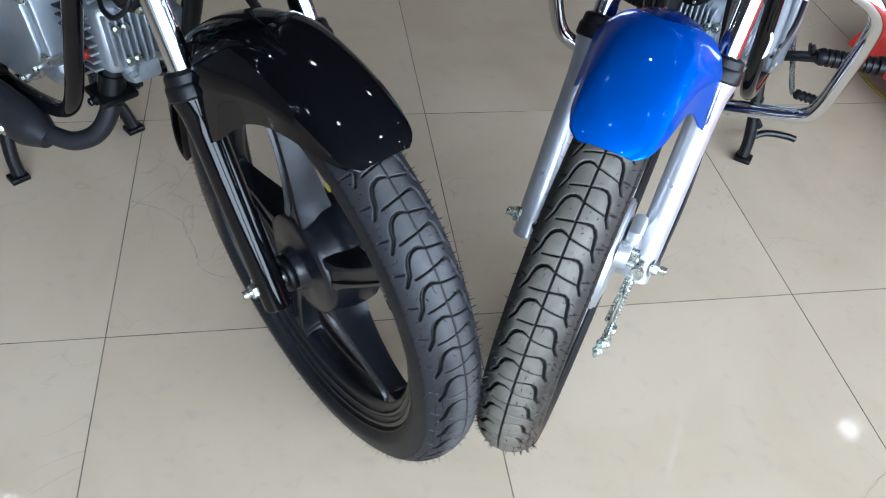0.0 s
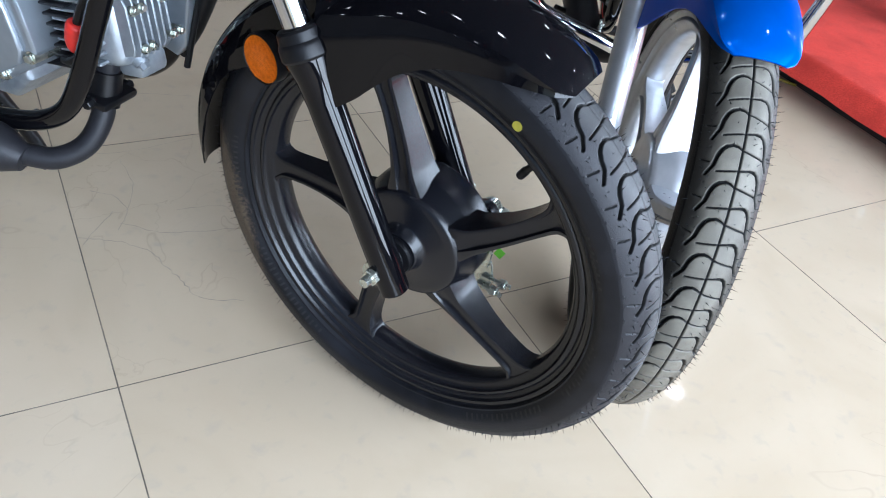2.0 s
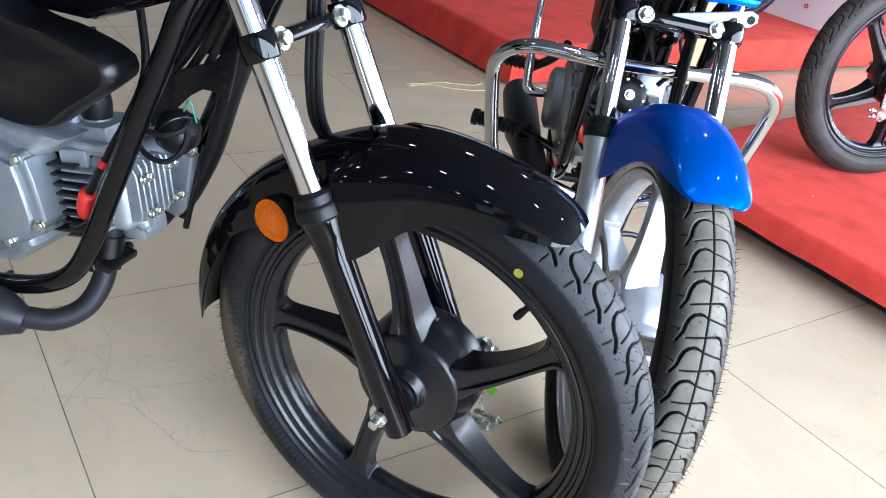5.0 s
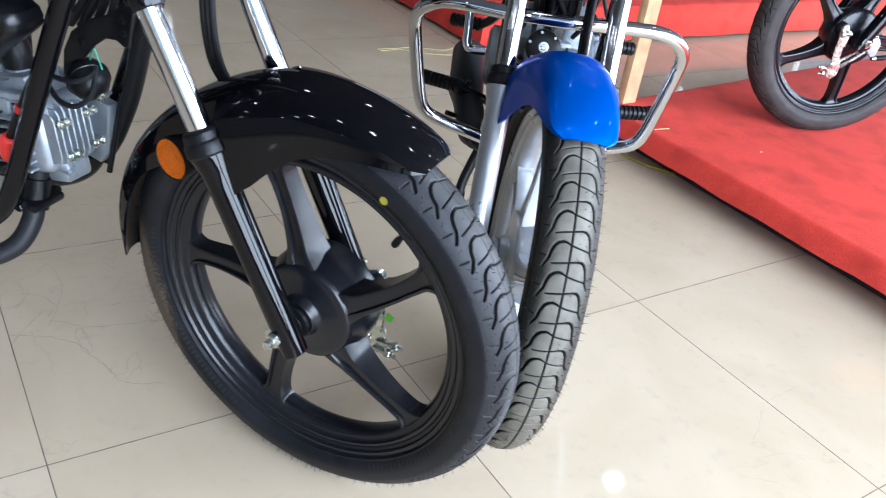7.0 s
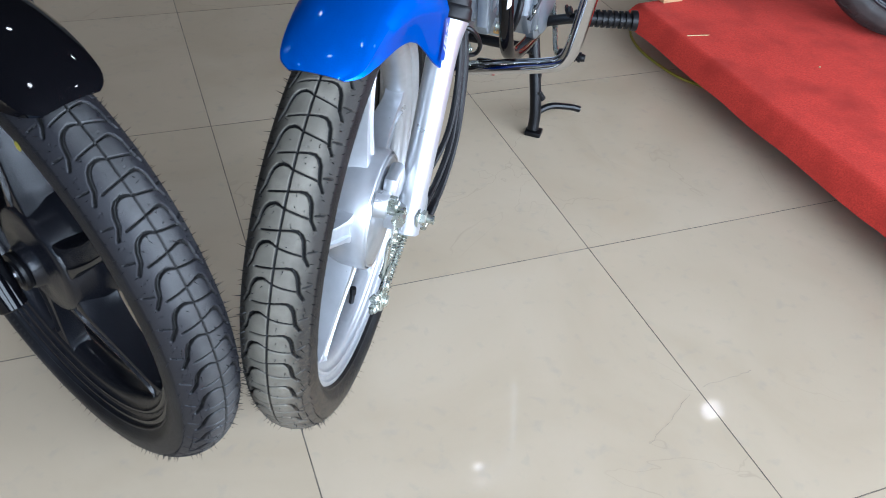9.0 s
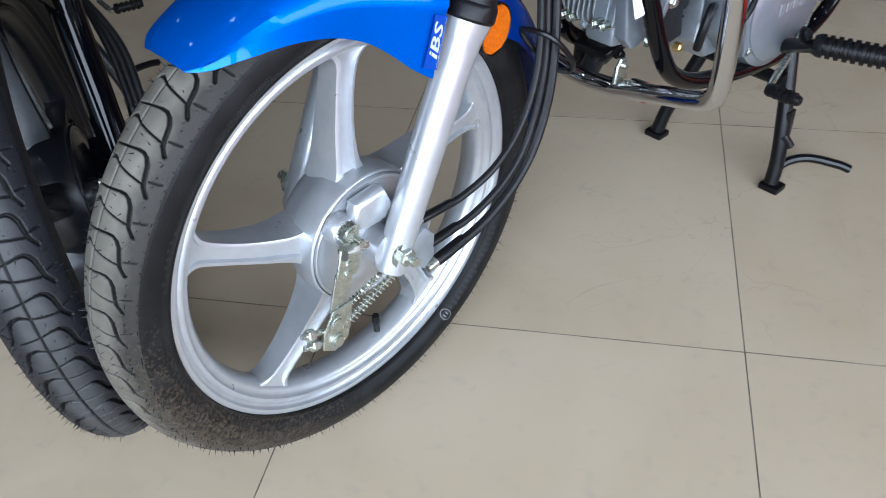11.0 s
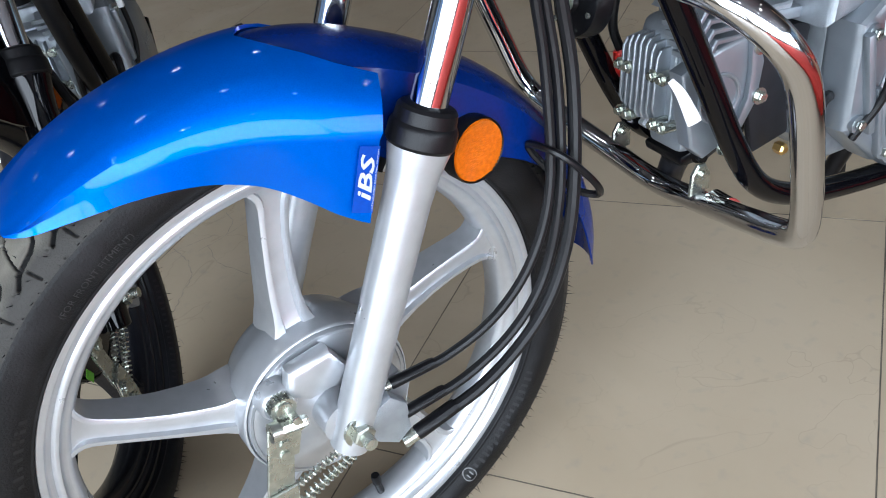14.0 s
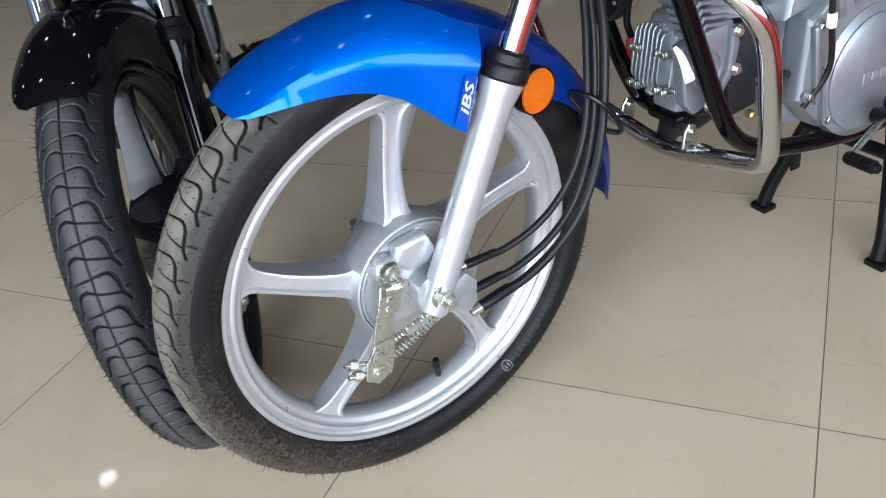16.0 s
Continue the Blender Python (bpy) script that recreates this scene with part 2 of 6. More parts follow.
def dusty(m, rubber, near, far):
    """Dust on the crown of the tread that wears off to the shoulders, and groove shade put into the colour."""
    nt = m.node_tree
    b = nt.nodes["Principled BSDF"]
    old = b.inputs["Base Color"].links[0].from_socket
    tc = nt.nodes.new("ShaderNodeTexCoord")
    sep = nt.nodes.new("ShaderNodeSeparateXYZ")
    nt.links.new(tc.outputs["Object"], sep.inputs[0])
    ab = nt.nodes.new("ShaderNodeMath")
    ab.operation = "ABSOLUTE"
    nt.links.new(sep.outputs["Y"], ab.inputs[0])
    n = nt.nodes.new("ShaderNodeTexNoise")
    n.inputs["Scale"].default_value, n.inputs["Detail"].default_value = 40, 6
    nt.links.new(tc.outputs["Object"], n.inputs["Vector"])
    ma = nt.nodes.new("ShaderNodeMath")
    ma.operation = "MULTIPLY_ADD"
    ma.inputs[1].default_value = 0.016
    nt.links.new(n.outputs[0], ma.inputs[0])
    nt.links.new(ab.outputs[0], ma.inputs[2])
    r = nt.nodes.new("ShaderNodeMapRange")
    r.inputs[1].default_value, r.inputs[2].default_value = near, far
    nt.links.new(ma.outputs[0], r.inputs[0])
    mix = nt.nodes.new("ShaderNodeMix")
    mix.data_type = "RGBA"
    nt.links.new(r.outputs[0], mix.inputs[0])
    nt.links.new(old, mix.inputs[6])
    mix.inputs[7].default_value = (*rubber, 1)

    def calc(op, a, c):
        m2 = nt.nodes.new("ShaderNodeMath")
        m2.operation = op
        for i, v in enumerate((a, c)):
            if isinstance(v, float):
                m2.inputs[i].default_value = v
            else:
                nt.links.new(v, m2.inputs[i])
        return m2.outputs[0]

    def length(a, c):
        return calc("SQRT", calc("ADD", calc("MULTIPLY", a, a), calc("MULTIPLY", c, c)), 0.0)

    # grooves: dust-free rubber, their shade put into the colour by depth
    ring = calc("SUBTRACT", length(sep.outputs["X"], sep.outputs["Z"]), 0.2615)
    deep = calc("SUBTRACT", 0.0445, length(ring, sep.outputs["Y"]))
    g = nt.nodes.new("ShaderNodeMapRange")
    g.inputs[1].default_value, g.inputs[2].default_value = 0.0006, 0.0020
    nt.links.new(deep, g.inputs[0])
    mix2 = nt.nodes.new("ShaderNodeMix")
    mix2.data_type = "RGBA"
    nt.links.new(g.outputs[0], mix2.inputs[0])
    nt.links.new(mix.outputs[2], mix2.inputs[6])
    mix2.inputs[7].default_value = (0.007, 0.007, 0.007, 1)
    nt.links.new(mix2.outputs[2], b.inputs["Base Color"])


def muddy(src, name, towards, lo, hi):
    """A copy of a rubber with dried mud on the side that faces towards."""
    m = src.copy()
    m.name = name
    nt = m.node_tree
    b = nt.nodes["Principled BSDF"]
    old = b.inputs["Base Color"].links[0].from_socket
    tc = nt.nodes.new("ShaderNodeTexCoord")
    dot = nt.nodes.new("ShaderNodeVectorMath")
    dot.operation = "DOT_PRODUCT"
    dot.inputs[1].default_value = towards
    nt.links.new(tc.outputs["Object"], dot.inputs[0])
    near = nt.nodes.new("ShaderNodeMapRange")
    near.inputs[1].default_value, near.inputs[2].default_value = lo, hi
    nt.links.new(dot.outputs["Value"], near.inputs[0])
    n = nt.nodes.new("ShaderNodeTexNoise")
    n.inputs["Scale"].default_value, n.inputs["Detail"].default_value, n.inputs["Roughness"].default_value = 230, 8, 0.75
    nt.links.new(tc.outputs["Object"], n.inputs["Vector"])
    add = nt.nodes.new("ShaderNodeMath")
    add.operation = "MULTIPLY_ADD"
    add.inputs[1].default_value = 0.42
    nt.links.new(near.outputs[0], add.inputs[0])
    nt.links.new(n.outputs[0], add.inputs[2])
    cut = nt.nodes.new("ShaderNodeMapRange")
    cut.inputs[1].default_value, cut.inputs[2].default_value, cut.inputs[4].default_value = 0.70, 0.92, 0.65
    nt.links.new(add.outputs[0], cut.inputs[0])
    mix = nt.nodes.new("ShaderNodeMix")
    mix.data_type = "RGBA"
    nt.links.new(cut.outputs[0], mix.inputs[0])
    nt.links.new(old, mix.inputs[6])
    mix.inputs[7].default_value = (0.105, 0.078, 0.052, 1)
    nt.links.new(mix.outputs[2], b.inputs["Base Color"])
    return m


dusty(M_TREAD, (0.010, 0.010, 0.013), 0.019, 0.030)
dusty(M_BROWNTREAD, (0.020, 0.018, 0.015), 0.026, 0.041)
SIDE = ((0.80, 1.3, -0.60), 0.14, 0.40)
M_MUDRUBBER, M_MUDTREAD = muddy(M_DUSTRUBBER, "muddy_tyre_rubber", *SIDE), muddy(M_BROWNTREAD, "muddy_tread_rubber", *SIDE)
SPOT = ((-0.945, -0.16, -0.258), 0.242, 0.262)
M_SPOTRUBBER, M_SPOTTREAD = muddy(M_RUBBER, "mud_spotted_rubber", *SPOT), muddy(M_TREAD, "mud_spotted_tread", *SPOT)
M_TILE = tile_material()


# ---- mesh helpers ----
def finish(name, me, mats, parent, label="", m=None, smooth=True, angle=35):
    for mt in mats if isinstance(mats, (list, tuple)) else [mats]:
        me.materials.append(mt)
    if smooth:
        me.shade_smooth()
        me.set_sharp_from_angle(angle=radians(angle))
    ob = new(name, me)
    if parent is not None:
        ob.parent = parent
    if m is not None:
        ob.matrix_basis = m
    return tagged(ob, label)


def part(name, bm, mats, parent, label="", m=None, smooth=True, angle=35):
    """One mesh object under a thing or a part."""
    bmesh.ops.recalc_face_normals(bm, faces=bm.faces)
    me = bpy.data.meshes.new(name)
    bm.to_mesh(me)
    bm.free()
    return finish(name, me, mats, parent, label, m, smooth, angle)


def grid_into(bm, rows, close_u=False, close_v=False, caps=False):
    """Skin of rows of points."""
    vs = [[bm.verts.new(p) for p in row] for row in rows]
    nu, nv = len(vs), len(vs[0])
    for i in range(nu if close_u else nu - 1):
        for j in range(nv if close_v else nv - 1):
            a, b, c, d = vs[i][j], vs[i][(j + 1) % nv], vs[(i + 1) % nu][(j + 1) % nv], vs[(i + 1) % nu][j]
            if len({a, b, c, d}) == 4:
                bm.faces.new((a, b, c, d))
    if caps and close_v:
        bm.faces.new(vs[0][::-1])
        bm.faces.new(vs[-1])
    return vs


def spline(points, step=6):
    """A smooth line through the points."""
    p = [Vector(q) for q in points]
    p = [2 * p[0] - p[1]] + p + [2 * p[-1] - p[-2]]
    out = []
    for i in range(1, len(p) - 2):
        for k in range(step):
            t = k / step
            a, b, c, d = p[i - 1], p[i], p[i + 1], p[i + 2]
            out.append(0.5 * ((2 * b) + (c - a) * t + (2 * a - 5 * b + 4 * c - d) * t * t + (3 * b - a - 3 * c + d) * t ** 3))
    out.append(p[-2])
    return out


def tube_into(bm, points, radius, sides=12, smooth=6, closed=False, flat=1.0):
    """A round bar along a line; radius a number or one per point."""
    if smooth:
        if closed:
            n = len(points)
            ext = [points[(i - 2) % n] for i in range(n + 5)]
            line = spline(ext, smooth)[2 * smooth:(2 + n) * smooth]
        else:
            line = spline(points, smooth)
    else:
        line = [Vector(p) for p in points]
    n = len(line)
    if isinstance(radius, (list, tuple)):
        rad = [float(np.interp(i / (n - 1) * (len(radius) - 1), range(len(radius)), radius)) for i in range(n)]
    else:
        rad = [radius] * n
    tang = [(line[(i + 1) % n] - line[i - 1]) if closed or 0 < i < n - 1 else (line[1] - line[0] if i == 0 else line[-1] - line[-2]) for i in range(n)]
    up = Vector((0, 0, 1)) if abs(tang[0].normalized().z) < 0.9 else Vector((1, 0, 0))
    rows = []
    for i in range(n):
        t = tang[i].normalized()
        up = (up - t * up.dot(t)).normalized()
        side = t.cross(up)
        rows.append([line[i] + rad[i] * (math.cos(a) * up + flat * math.sin(a) * side) for a in [2 * math.pi * k / sides for k in range(sides)]])
    grid_into(bm, rows, close_u=closed, close_v=True, caps=not closed)


def tube(points, radius, sides=12, smooth=6, closed=False, flat=1.0):
    bm = bmesh.new()
    tube_into(bm, points, radius, sides, smooth, closed, flat)
    return bm


def rod_into(bm, a, b, r0, r1=None, sides=14):
    tube_into(bm, [a, b], [r0, r0 if r1 is None else r1], sides, 0)


def lathe_into(bm, profile, n=64, m=None, closed=False):
    """Turn (radius, along y) round the y axis."""
    rows = []
    for k in range(n):
        a = 2 * math.pi * k / n
        rows.append([Vector((r * math.cos(a), y, r * math.sin(a))) if m is None else m @ Vector((r * math.cos(a), y, r * math.sin(a))) for r, y in profile])
    grid_into(bm, rows, close_u=True, close_v=closed)


def lathe(profile, n=64, m=None, closed=False):
    bm = bmesh.new()
    lathe_into(bm, profile, n, m, closed)
    return bm


def box_into(bm, size, m, bevel=0.003, seg=2):
    made = bmesh.ops.create_cube(bm, size=1.0, matrix=m @ Matrix.Diagonal((*size, 1)))
    if bevel:
        edges = list({e for v in made["verts"] for e in v.link_edges})
        bmesh.ops.bevel(bm, geom=edges, offset=bevel, segments=seg, affect="EDGES", profile=0.5)


def box(size, m, bevel=0.003, seg=2):
    bm = bmesh.new()
    box_into(bm, size, m, bevel, seg)
    return bm


def hexbolt_into(bm, at, axis, r, h, washer=True):
    """A hexagon bolt head with a washer."""
    q = Vector(axis).normalized().to_track_quat("Y", "Z").to_matrix().to_4x4()
    m = Matrix.Translation(at) @ q
    if washer:
        lathe_into(bm, [(0.0001, 0), (r * 1.5, 0), (r * 1.5, h * 0.25), (0.0001, h * 0.25)], 18, m)
    lathe_into(bm, [(r, h * 0.2), (r * 1.02, h * 0.9), (r * 0.85, h), (0.0001, h)], 6, m)


def prism_into(bm, outline, depth, m, bevel=0.003, seg=2):
    """An outline in local x, z pushed along y by depth."""
    a = [bm.verts.new(m @ Vector((x, -depth / 2, z))) for x, z in outline]
    b = [bm.verts.new(m @ Vector((x, depth / 2, z))) for x, z in outline]
    n = len(a)
    fs = [bm.faces.new(a), bm.faces.new(b[::-1])]
    for i in range(n):
        fs.append(bm.faces.new((a[i], b[i], b[(i + 1) % n], a[(i + 1) % n])))
    bmesh.ops.recalc_face_normals(bm, faces=fs)
    if bevel:
        edges = list({e for f in fs[:2] for e in f.edges})
        bmesh.ops.bevel(bm, geom=edges, offset=bevel, segments=seg, affect="EDGES", profile=0.5)


def prism(outline, depth, m, bevel=0.003, seg=2):
    bm = bmesh.new()
    prism_into(bm, outline, depth, m, bevel, seg)
    return bm


def text_into(bm, words, size, place, extrude=0.0003, shear=0.0, bold=0.0):
    """Letters in the built-in font; place: maps a flat point (x, y) and a height to space."""
    cu = bpy.data.curves.new("letters", "FONT")
    cu.body, cu.size, cu.align_x, cu.shear, cu.resolution_u, cu.offset = words, size, "CENTER", shear, 2, bold
    ob = bpy.data.objects.new("letters", cu)
    me = bpy.data.meshes.new_from_object(ob)
    top = [bm.verts.new(place(v.co.x, v.co.y, extrude)) for v in me.vertices]
    for p in me.polygons:
        try:
            bm.faces.new([top[i] for i in p.vertices])
        except ValueError:
            pass
    bpy.data.objects.remove(ob)
    bpy.data.meshes.remove(me)
    bpy.data.curves.remove(cu)


# ---- room ----
X0, X1, Y0, Y1, CEIL = ROOM


def slab(name, a, b, mat, label, cat, kind="structure", bevel=0.0):
    size = [q - p for p, q in zip(a, b)]
    mid = [(p + q) / 2 for p, q in zip(a, b)]
    ob = part(name, box(size, pose(*mid), bevel), mat, None, label, smooth=False)
    return tagged(ob, category=cat, kind=kind)


slab("ceiling", (X0 - 0.2, Y0 - 0.2, CEIL), (X1 + 0.2, Y1 + 0.2, CEIL + 0.15), M_CEIL, "plain dark painted showroom ceiling with downlights", "ceiling")
slab("wall_north", (X0 - 0.2, Y1, 0), (X1 + 0.2, Y1 + 0.2, CEIL), M_WALL, "plain light grey painted back wall", "wall")
slab("wall_west", (X0 - 0.2, Y0, 0), (X0, Y1, CEIL), M_WALL, "plain light grey painted side wall", "wall")


def window_wall(name, along, at, lo, hi, piers, facing):
    """A wall with tall glazed openings between piers; along: 0 for x, 1 for y."""
    bm = bmesh.new()
    th = 0.2

    def put(u0, u1, z0, z1):
        c = ((u0 + u1) / 2, at - facing * th / 2, (z0 + z1) / 2)
        s = (u1 - u0, th, z1 - z0)
        if along:
            c, s = (c[1], c[0], c[2]), (s[1], s[0], s[2])
        box_into(bm, s, pose(*c), 0)

    put(lo, hi, 0, 0.25)
    put(lo, hi, 2.75, CEIL)
    for p in piers:
        put(p - 0.15, p + 0.15, 0.25, 2.75)
    return tagged(part(name, bm, M_WALL, None, "light grey painted wall with tall glazed openings", smooth=False), category="wall", kind="structure")


window_wall("wall_south", 0, Y0, X0 - 0.2, X1 + 0.2, (-6.85, -3.2, 0.5, 4.2, 7.85), 1)
# unseen wall, its openings added to go with the side fill
window_wall("wall_east", 1, X1, Y0, Y1, (-3.15, 1.0, 5.1, 12.85), -1)


def glazing(name, along, at, lo, hi):
    w = hi - lo
    bm = bmesh.new()
    for u in (lo + 0.03, (lo + hi) / 2, hi - 0.03):
        c, s = (u, at, 1.5), (0.06, 0.06, 2.5)
        if along:
            c, s = (at, u, 1.5), s
        box_into(bm, s, pose(*c), 0.004)
    for z in (0.28, 2.72):
        c, s = ((lo + hi) / 2, at, z), (w, 0.06, 0.06)
        if along:
            c, s = (at, (lo + hi) / 2, z), (0.06, w, 0.06)
        box_into(bm, s, pose(*c), 0.004)
    return tagged(part(name, bm, M_SATIN, None, "dark metal shopfront window frame"), category="window", kind="structure")


k = 1
for lo, hi in ((-6.7, -3.35), (-3.05, 0.35), (0.65, 4.05), (4.35, 7.7)):
    glazing("window_%d" % k, 0, Y0 - 0.1, lo, hi)
    k += 1
# unseen east glazing, added along with the side fill lamp
for lo, hi in ((-3.0, 0.85), (1.15, 4.95), (5.25, 12.7)):
    glazing("window_%d" % k, 1, X1 + 0.1, lo, hi)
    k += 1


def downlight():
    root = tagged(new("ceiling_downlight"), "small round white recessed ceiling downlight, switched on", "ceiling light", "showroom ceiling downlights")
    root.location = (2.881, 1.525, CEIL)
    part("trim_ring", lathe([(0.059, -0.003), (0.061, -0.006), (0.073, -0.006), (0.077, -0.001), (0.077, 0.0)], 24,
                            pose(0, 0, 0, 90)), M_WHITE, root)
    lens = lathe([(0.0001, 0.001), (0.060, 0.001)], 24, pose(0, 0, -0.005, 90))
    part("lens", lens, M_LAMP, root, "glowing lens")
    return root


lamp = downlight()
for jy in (1.525, -0.35, -2.1, 11.42):
    for ix in range(-5, 4):
        x = 1.305 + 1.576 * ix
        if X0 + 0.3 < x < X1 - 0.3 and not (jy == 1.525 and ix > 0) and not (jy > 5 and ix > 1):
            copy_thing(lamp, pose(x, jy, CEIL))


# ---- carpeted display platforms ----
def platform(name, outline, z0, z1, label):
    root = tagged(new(name), label, "platform")
    bm = bmesh.new()
    cx, cy = sum(p[0] for p in outline) / len(outline), sum(p[1] for p in outline) / len(outline)

    def loop(inset, z):
        out = []
        for k in range(len(outline)):
            a, c = Vector(outline[k]), Vector(outline[(k + 1) % len(outline)])
            for q in range(60):
                p = a.lerp(c, q / 60)
                out.append(Vector((p.x + (inset if p.x < cx else -inset), p.y + (inset if p.y < cy else -inset), z)))
        return out

    grid_into(bm, [loop(0.030, z0), loop(0.0, z0 + 0.002), loop(0.010, z0 + (z1 - z0) * 0.55), loop(0.020, z1 - 0.008), loop(0.026, z1 - 0.002), loop(0.036, z1)], close_v=True, caps=True)
    rng = random.Random(len(name) + int(z1 * 1000))
    for v in bm.verts:
        w = 0.0006 * math.sin(v.co.x * 17 + v.co.y * 23) + rng.uniform(-0.0004, 0.0004)
        v.co += Vector((w, w, w * 0.5 if v.co.z > (z0 + z1) / 2 else w * 2.0))
    part("carpet_deck", bm, M_CARPET, root, angle=60)
    # unseen base, its near-black colour holds the shade of the gap
    bm = bmesh.new()
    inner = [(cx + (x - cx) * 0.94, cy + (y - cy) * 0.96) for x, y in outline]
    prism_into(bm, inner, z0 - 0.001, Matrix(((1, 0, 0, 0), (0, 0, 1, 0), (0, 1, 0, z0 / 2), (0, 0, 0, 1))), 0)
    part("base_frame", bm, M_GAPSHADE, root, "recessed base, near-black for the shade in the gap", smooth=False)
    return root


platform("display_platform", [(1.105, -2.6), (4.6, -2.6), (4.6, 1.12), (1.10, 0.775)], 0.062, 0.122,
         "low red carpeted display platform with a dark gap below its edge")
platform("display_platform", [(1.24, 1.57), (7.6, 1.57), (7.6, 5.6), (1.26, 5.6)], 0.015, 0.16,
         "long low red carpeted display platform further back")

post = tagged(part("timber_post", box((0.065, 0.028, 1.0), pose(1.237, 0.762, 0.622, -2, 3, 8), 0.002), M_WOOD, None,
                   "bare pine timber post standing on the red platform"), category="post")
wire = tagged(part("electric_wire", tube([(1.19, 0.86, 0.004), (1.15, 0.78, 0.006), (1.135, 0.70, 0.005), (1.14, 0.62, 0.004), (1.155, 0.55, 0.004), (1.20, 0.47, 0.004)], 0.0035, 8),
                   M_YELLOW, None, "yellow and black electric wire lying under the platform edge"), category="wire")

slab("display_board", (3.38, 1.62, 0.16), (3.43, 3.6, 0.95), M_WHITE, "plain white display board standing on the back platform", "board", kind="")


# ---- motorcycles ----
R_TYRE, RIMS = 0.306, 48


def groove_depth(s, c, pitch):
    """How deep the tread is cut at s across and c round the tyre, in metres."""
    first = np.array([(-23, -4), (0, 0), (12, 2.3), (18, 2.2), (22.5, -1), (26, -7), (27.5, -15), (29.5, -25), (35, -33)], float) / 1000
    second = np.array([(27, -7), (12, -4.5), (0, -2), (-6, 1), (-11, 2), (-17, 0), (-21.5, -4), (-25, -11), (-27.5, -22), (-34.5, -33)], float) / 1000
    depth = np.where(np.abs(s) < 0.0011, 0.0034, 0.0)
    for line, thick, shift in ((first, (0.45, 0.5, 0.9, 1.2, 1.6, 1.6, 1.5, 1.2), 0.0), (second, (0.45, 0.45, 0.6, 0.9, 1.2, 1.5, 1.6, 1.5, 1.2), pitch * 0.6)):
        cc0 = (c - shift) % pitch
        for wrap in (0.0, pitch, 2 * pitch):
            cc = cc0 - wrap + pitch
            for (a, b), w in zip(zip(line[:-1], line[1:]), thick):
                d = b - a
                t = np.clip(((s - a[0]) * d[0] + (cc - a[1]) * d[1]) / (d @ d), 0, 1)
                dist = np.hypot(s - a[0] - t * d[0], cc - a[1] - t * d[1])
                depth = np.maximum(depth, 0.0056 * np.clip((w / 1000 + 0.0008 - dist) / 0.0011, 0, 1))
    # short slots at the shoulder and pin marks on the blocks
    for side in (-1, 1):
        cc = (c - (pitch * 0.05 if side > 0 else pitch * 0.65)) % pitch - pitch / 2
        dist = np.hypot(np.maximum(np.abs(s - side * 0.038) - 0.0055, 0), cc - side * (s - side * 0.038) * 0.15)
        depth = np.maximum(depth, 0.0030 * np.clip((0.0011 - dist) / 0.0006, 0, 1))
        for at, up in ((0.0085, 0.70), (0.034, 0.55)):
            cc = (c - pitch * (up + (0.5 if side < 0 else 0))) % pitch - pitch / 2
            dist = np.hypot(s - side * at, cc)
            depth = np.maximum(depth, 0.0009 * np.clip((0.0013 - dist) / 0.0008, 0, 1))
    return depth


def tyre_mesh(mats):
    n_round, rc, ra = 2304, 0.2615, R_TYRE - 0.2615
    s = np.linspace(-0.052, 0.052, 127)
    ang = s / ra
    prof = [(rc + ra * np.cos(a), ra * np.sin(a)) for a in ang]
    side = [(0.268, 0.0424), (0.2640, 0.0427), (0.2600, 0.0422), (0.2560, 0.0405), (0.2520, 0.0378), (0.2490, 0.0350), (0.2479, 0.0345), (0.2471, 0.0352), (0.2460, 0.0347), (0.2455, 0.0326),
            (0.2449, 0.0294), (0.2435, 0.0284), (0.2385, 0.0250)]
    left = [(r, y) for r, y in side]
    full = [(r, -y) for r, y in left[::-1]] + prof + left
    k0 = len(left)
    theta = np.linspace(0, 2 * np.pi, n_round, endpoint=False)
    pitch = 2 * np.pi * R_TYRE / RIMS
    cut = np.zeros((n_round, len(full)))
    S, C = np.meshgrid(s, theta * R_TYRE)
    cut[:, k0:k0 + len(s)] = groove_depth(S, C, pitch)
    r = np.array([p[0] for p in full])[None, :]
    y = np.array([p[1] for p in full])[None, :]
    dr = np.zeros(len(full))
    dy = np.zeros(len(full))
    dr[k0:k0 + len(s)], dy[k0:k0 + len(s)] = np.cos(ang), np.sin(ang)
    rr, yy = r - cut * dr, y - cut * dy
    co = np.stack([rr * np.cos(theta)[:, None], yy + 0 * rr, rr * np.sin(theta)[:, None]], -1).reshape(-1, 3)
    nv = len(full)
    i, j = np.meshgrid(np.arange(n_round), np.arange(nv - 1), indexing="ij")
    a = i * nv + j
    b = ((i + 1) % n_round) * nv + j
    faces = np.stack([a, a + 1, b + 1, b], -1).reshape(-1, 4)
    me = bpy.data.meshes.new("tyre")
    me.from_pydata(co.tolist(), [], faces.tolist())
    tread = (np.abs(np.concatenate([[9] * k0, s, [9] * k0]))[faces % nv].max(1) < 0.0490)
    index = np.where(tread, 1, 0)
    me.polygons.foreach_set("material_index", index.astype(np.int32))
    for mt in mats:
        me.materials.append(mt)
    me.shade_smooth()
    return me


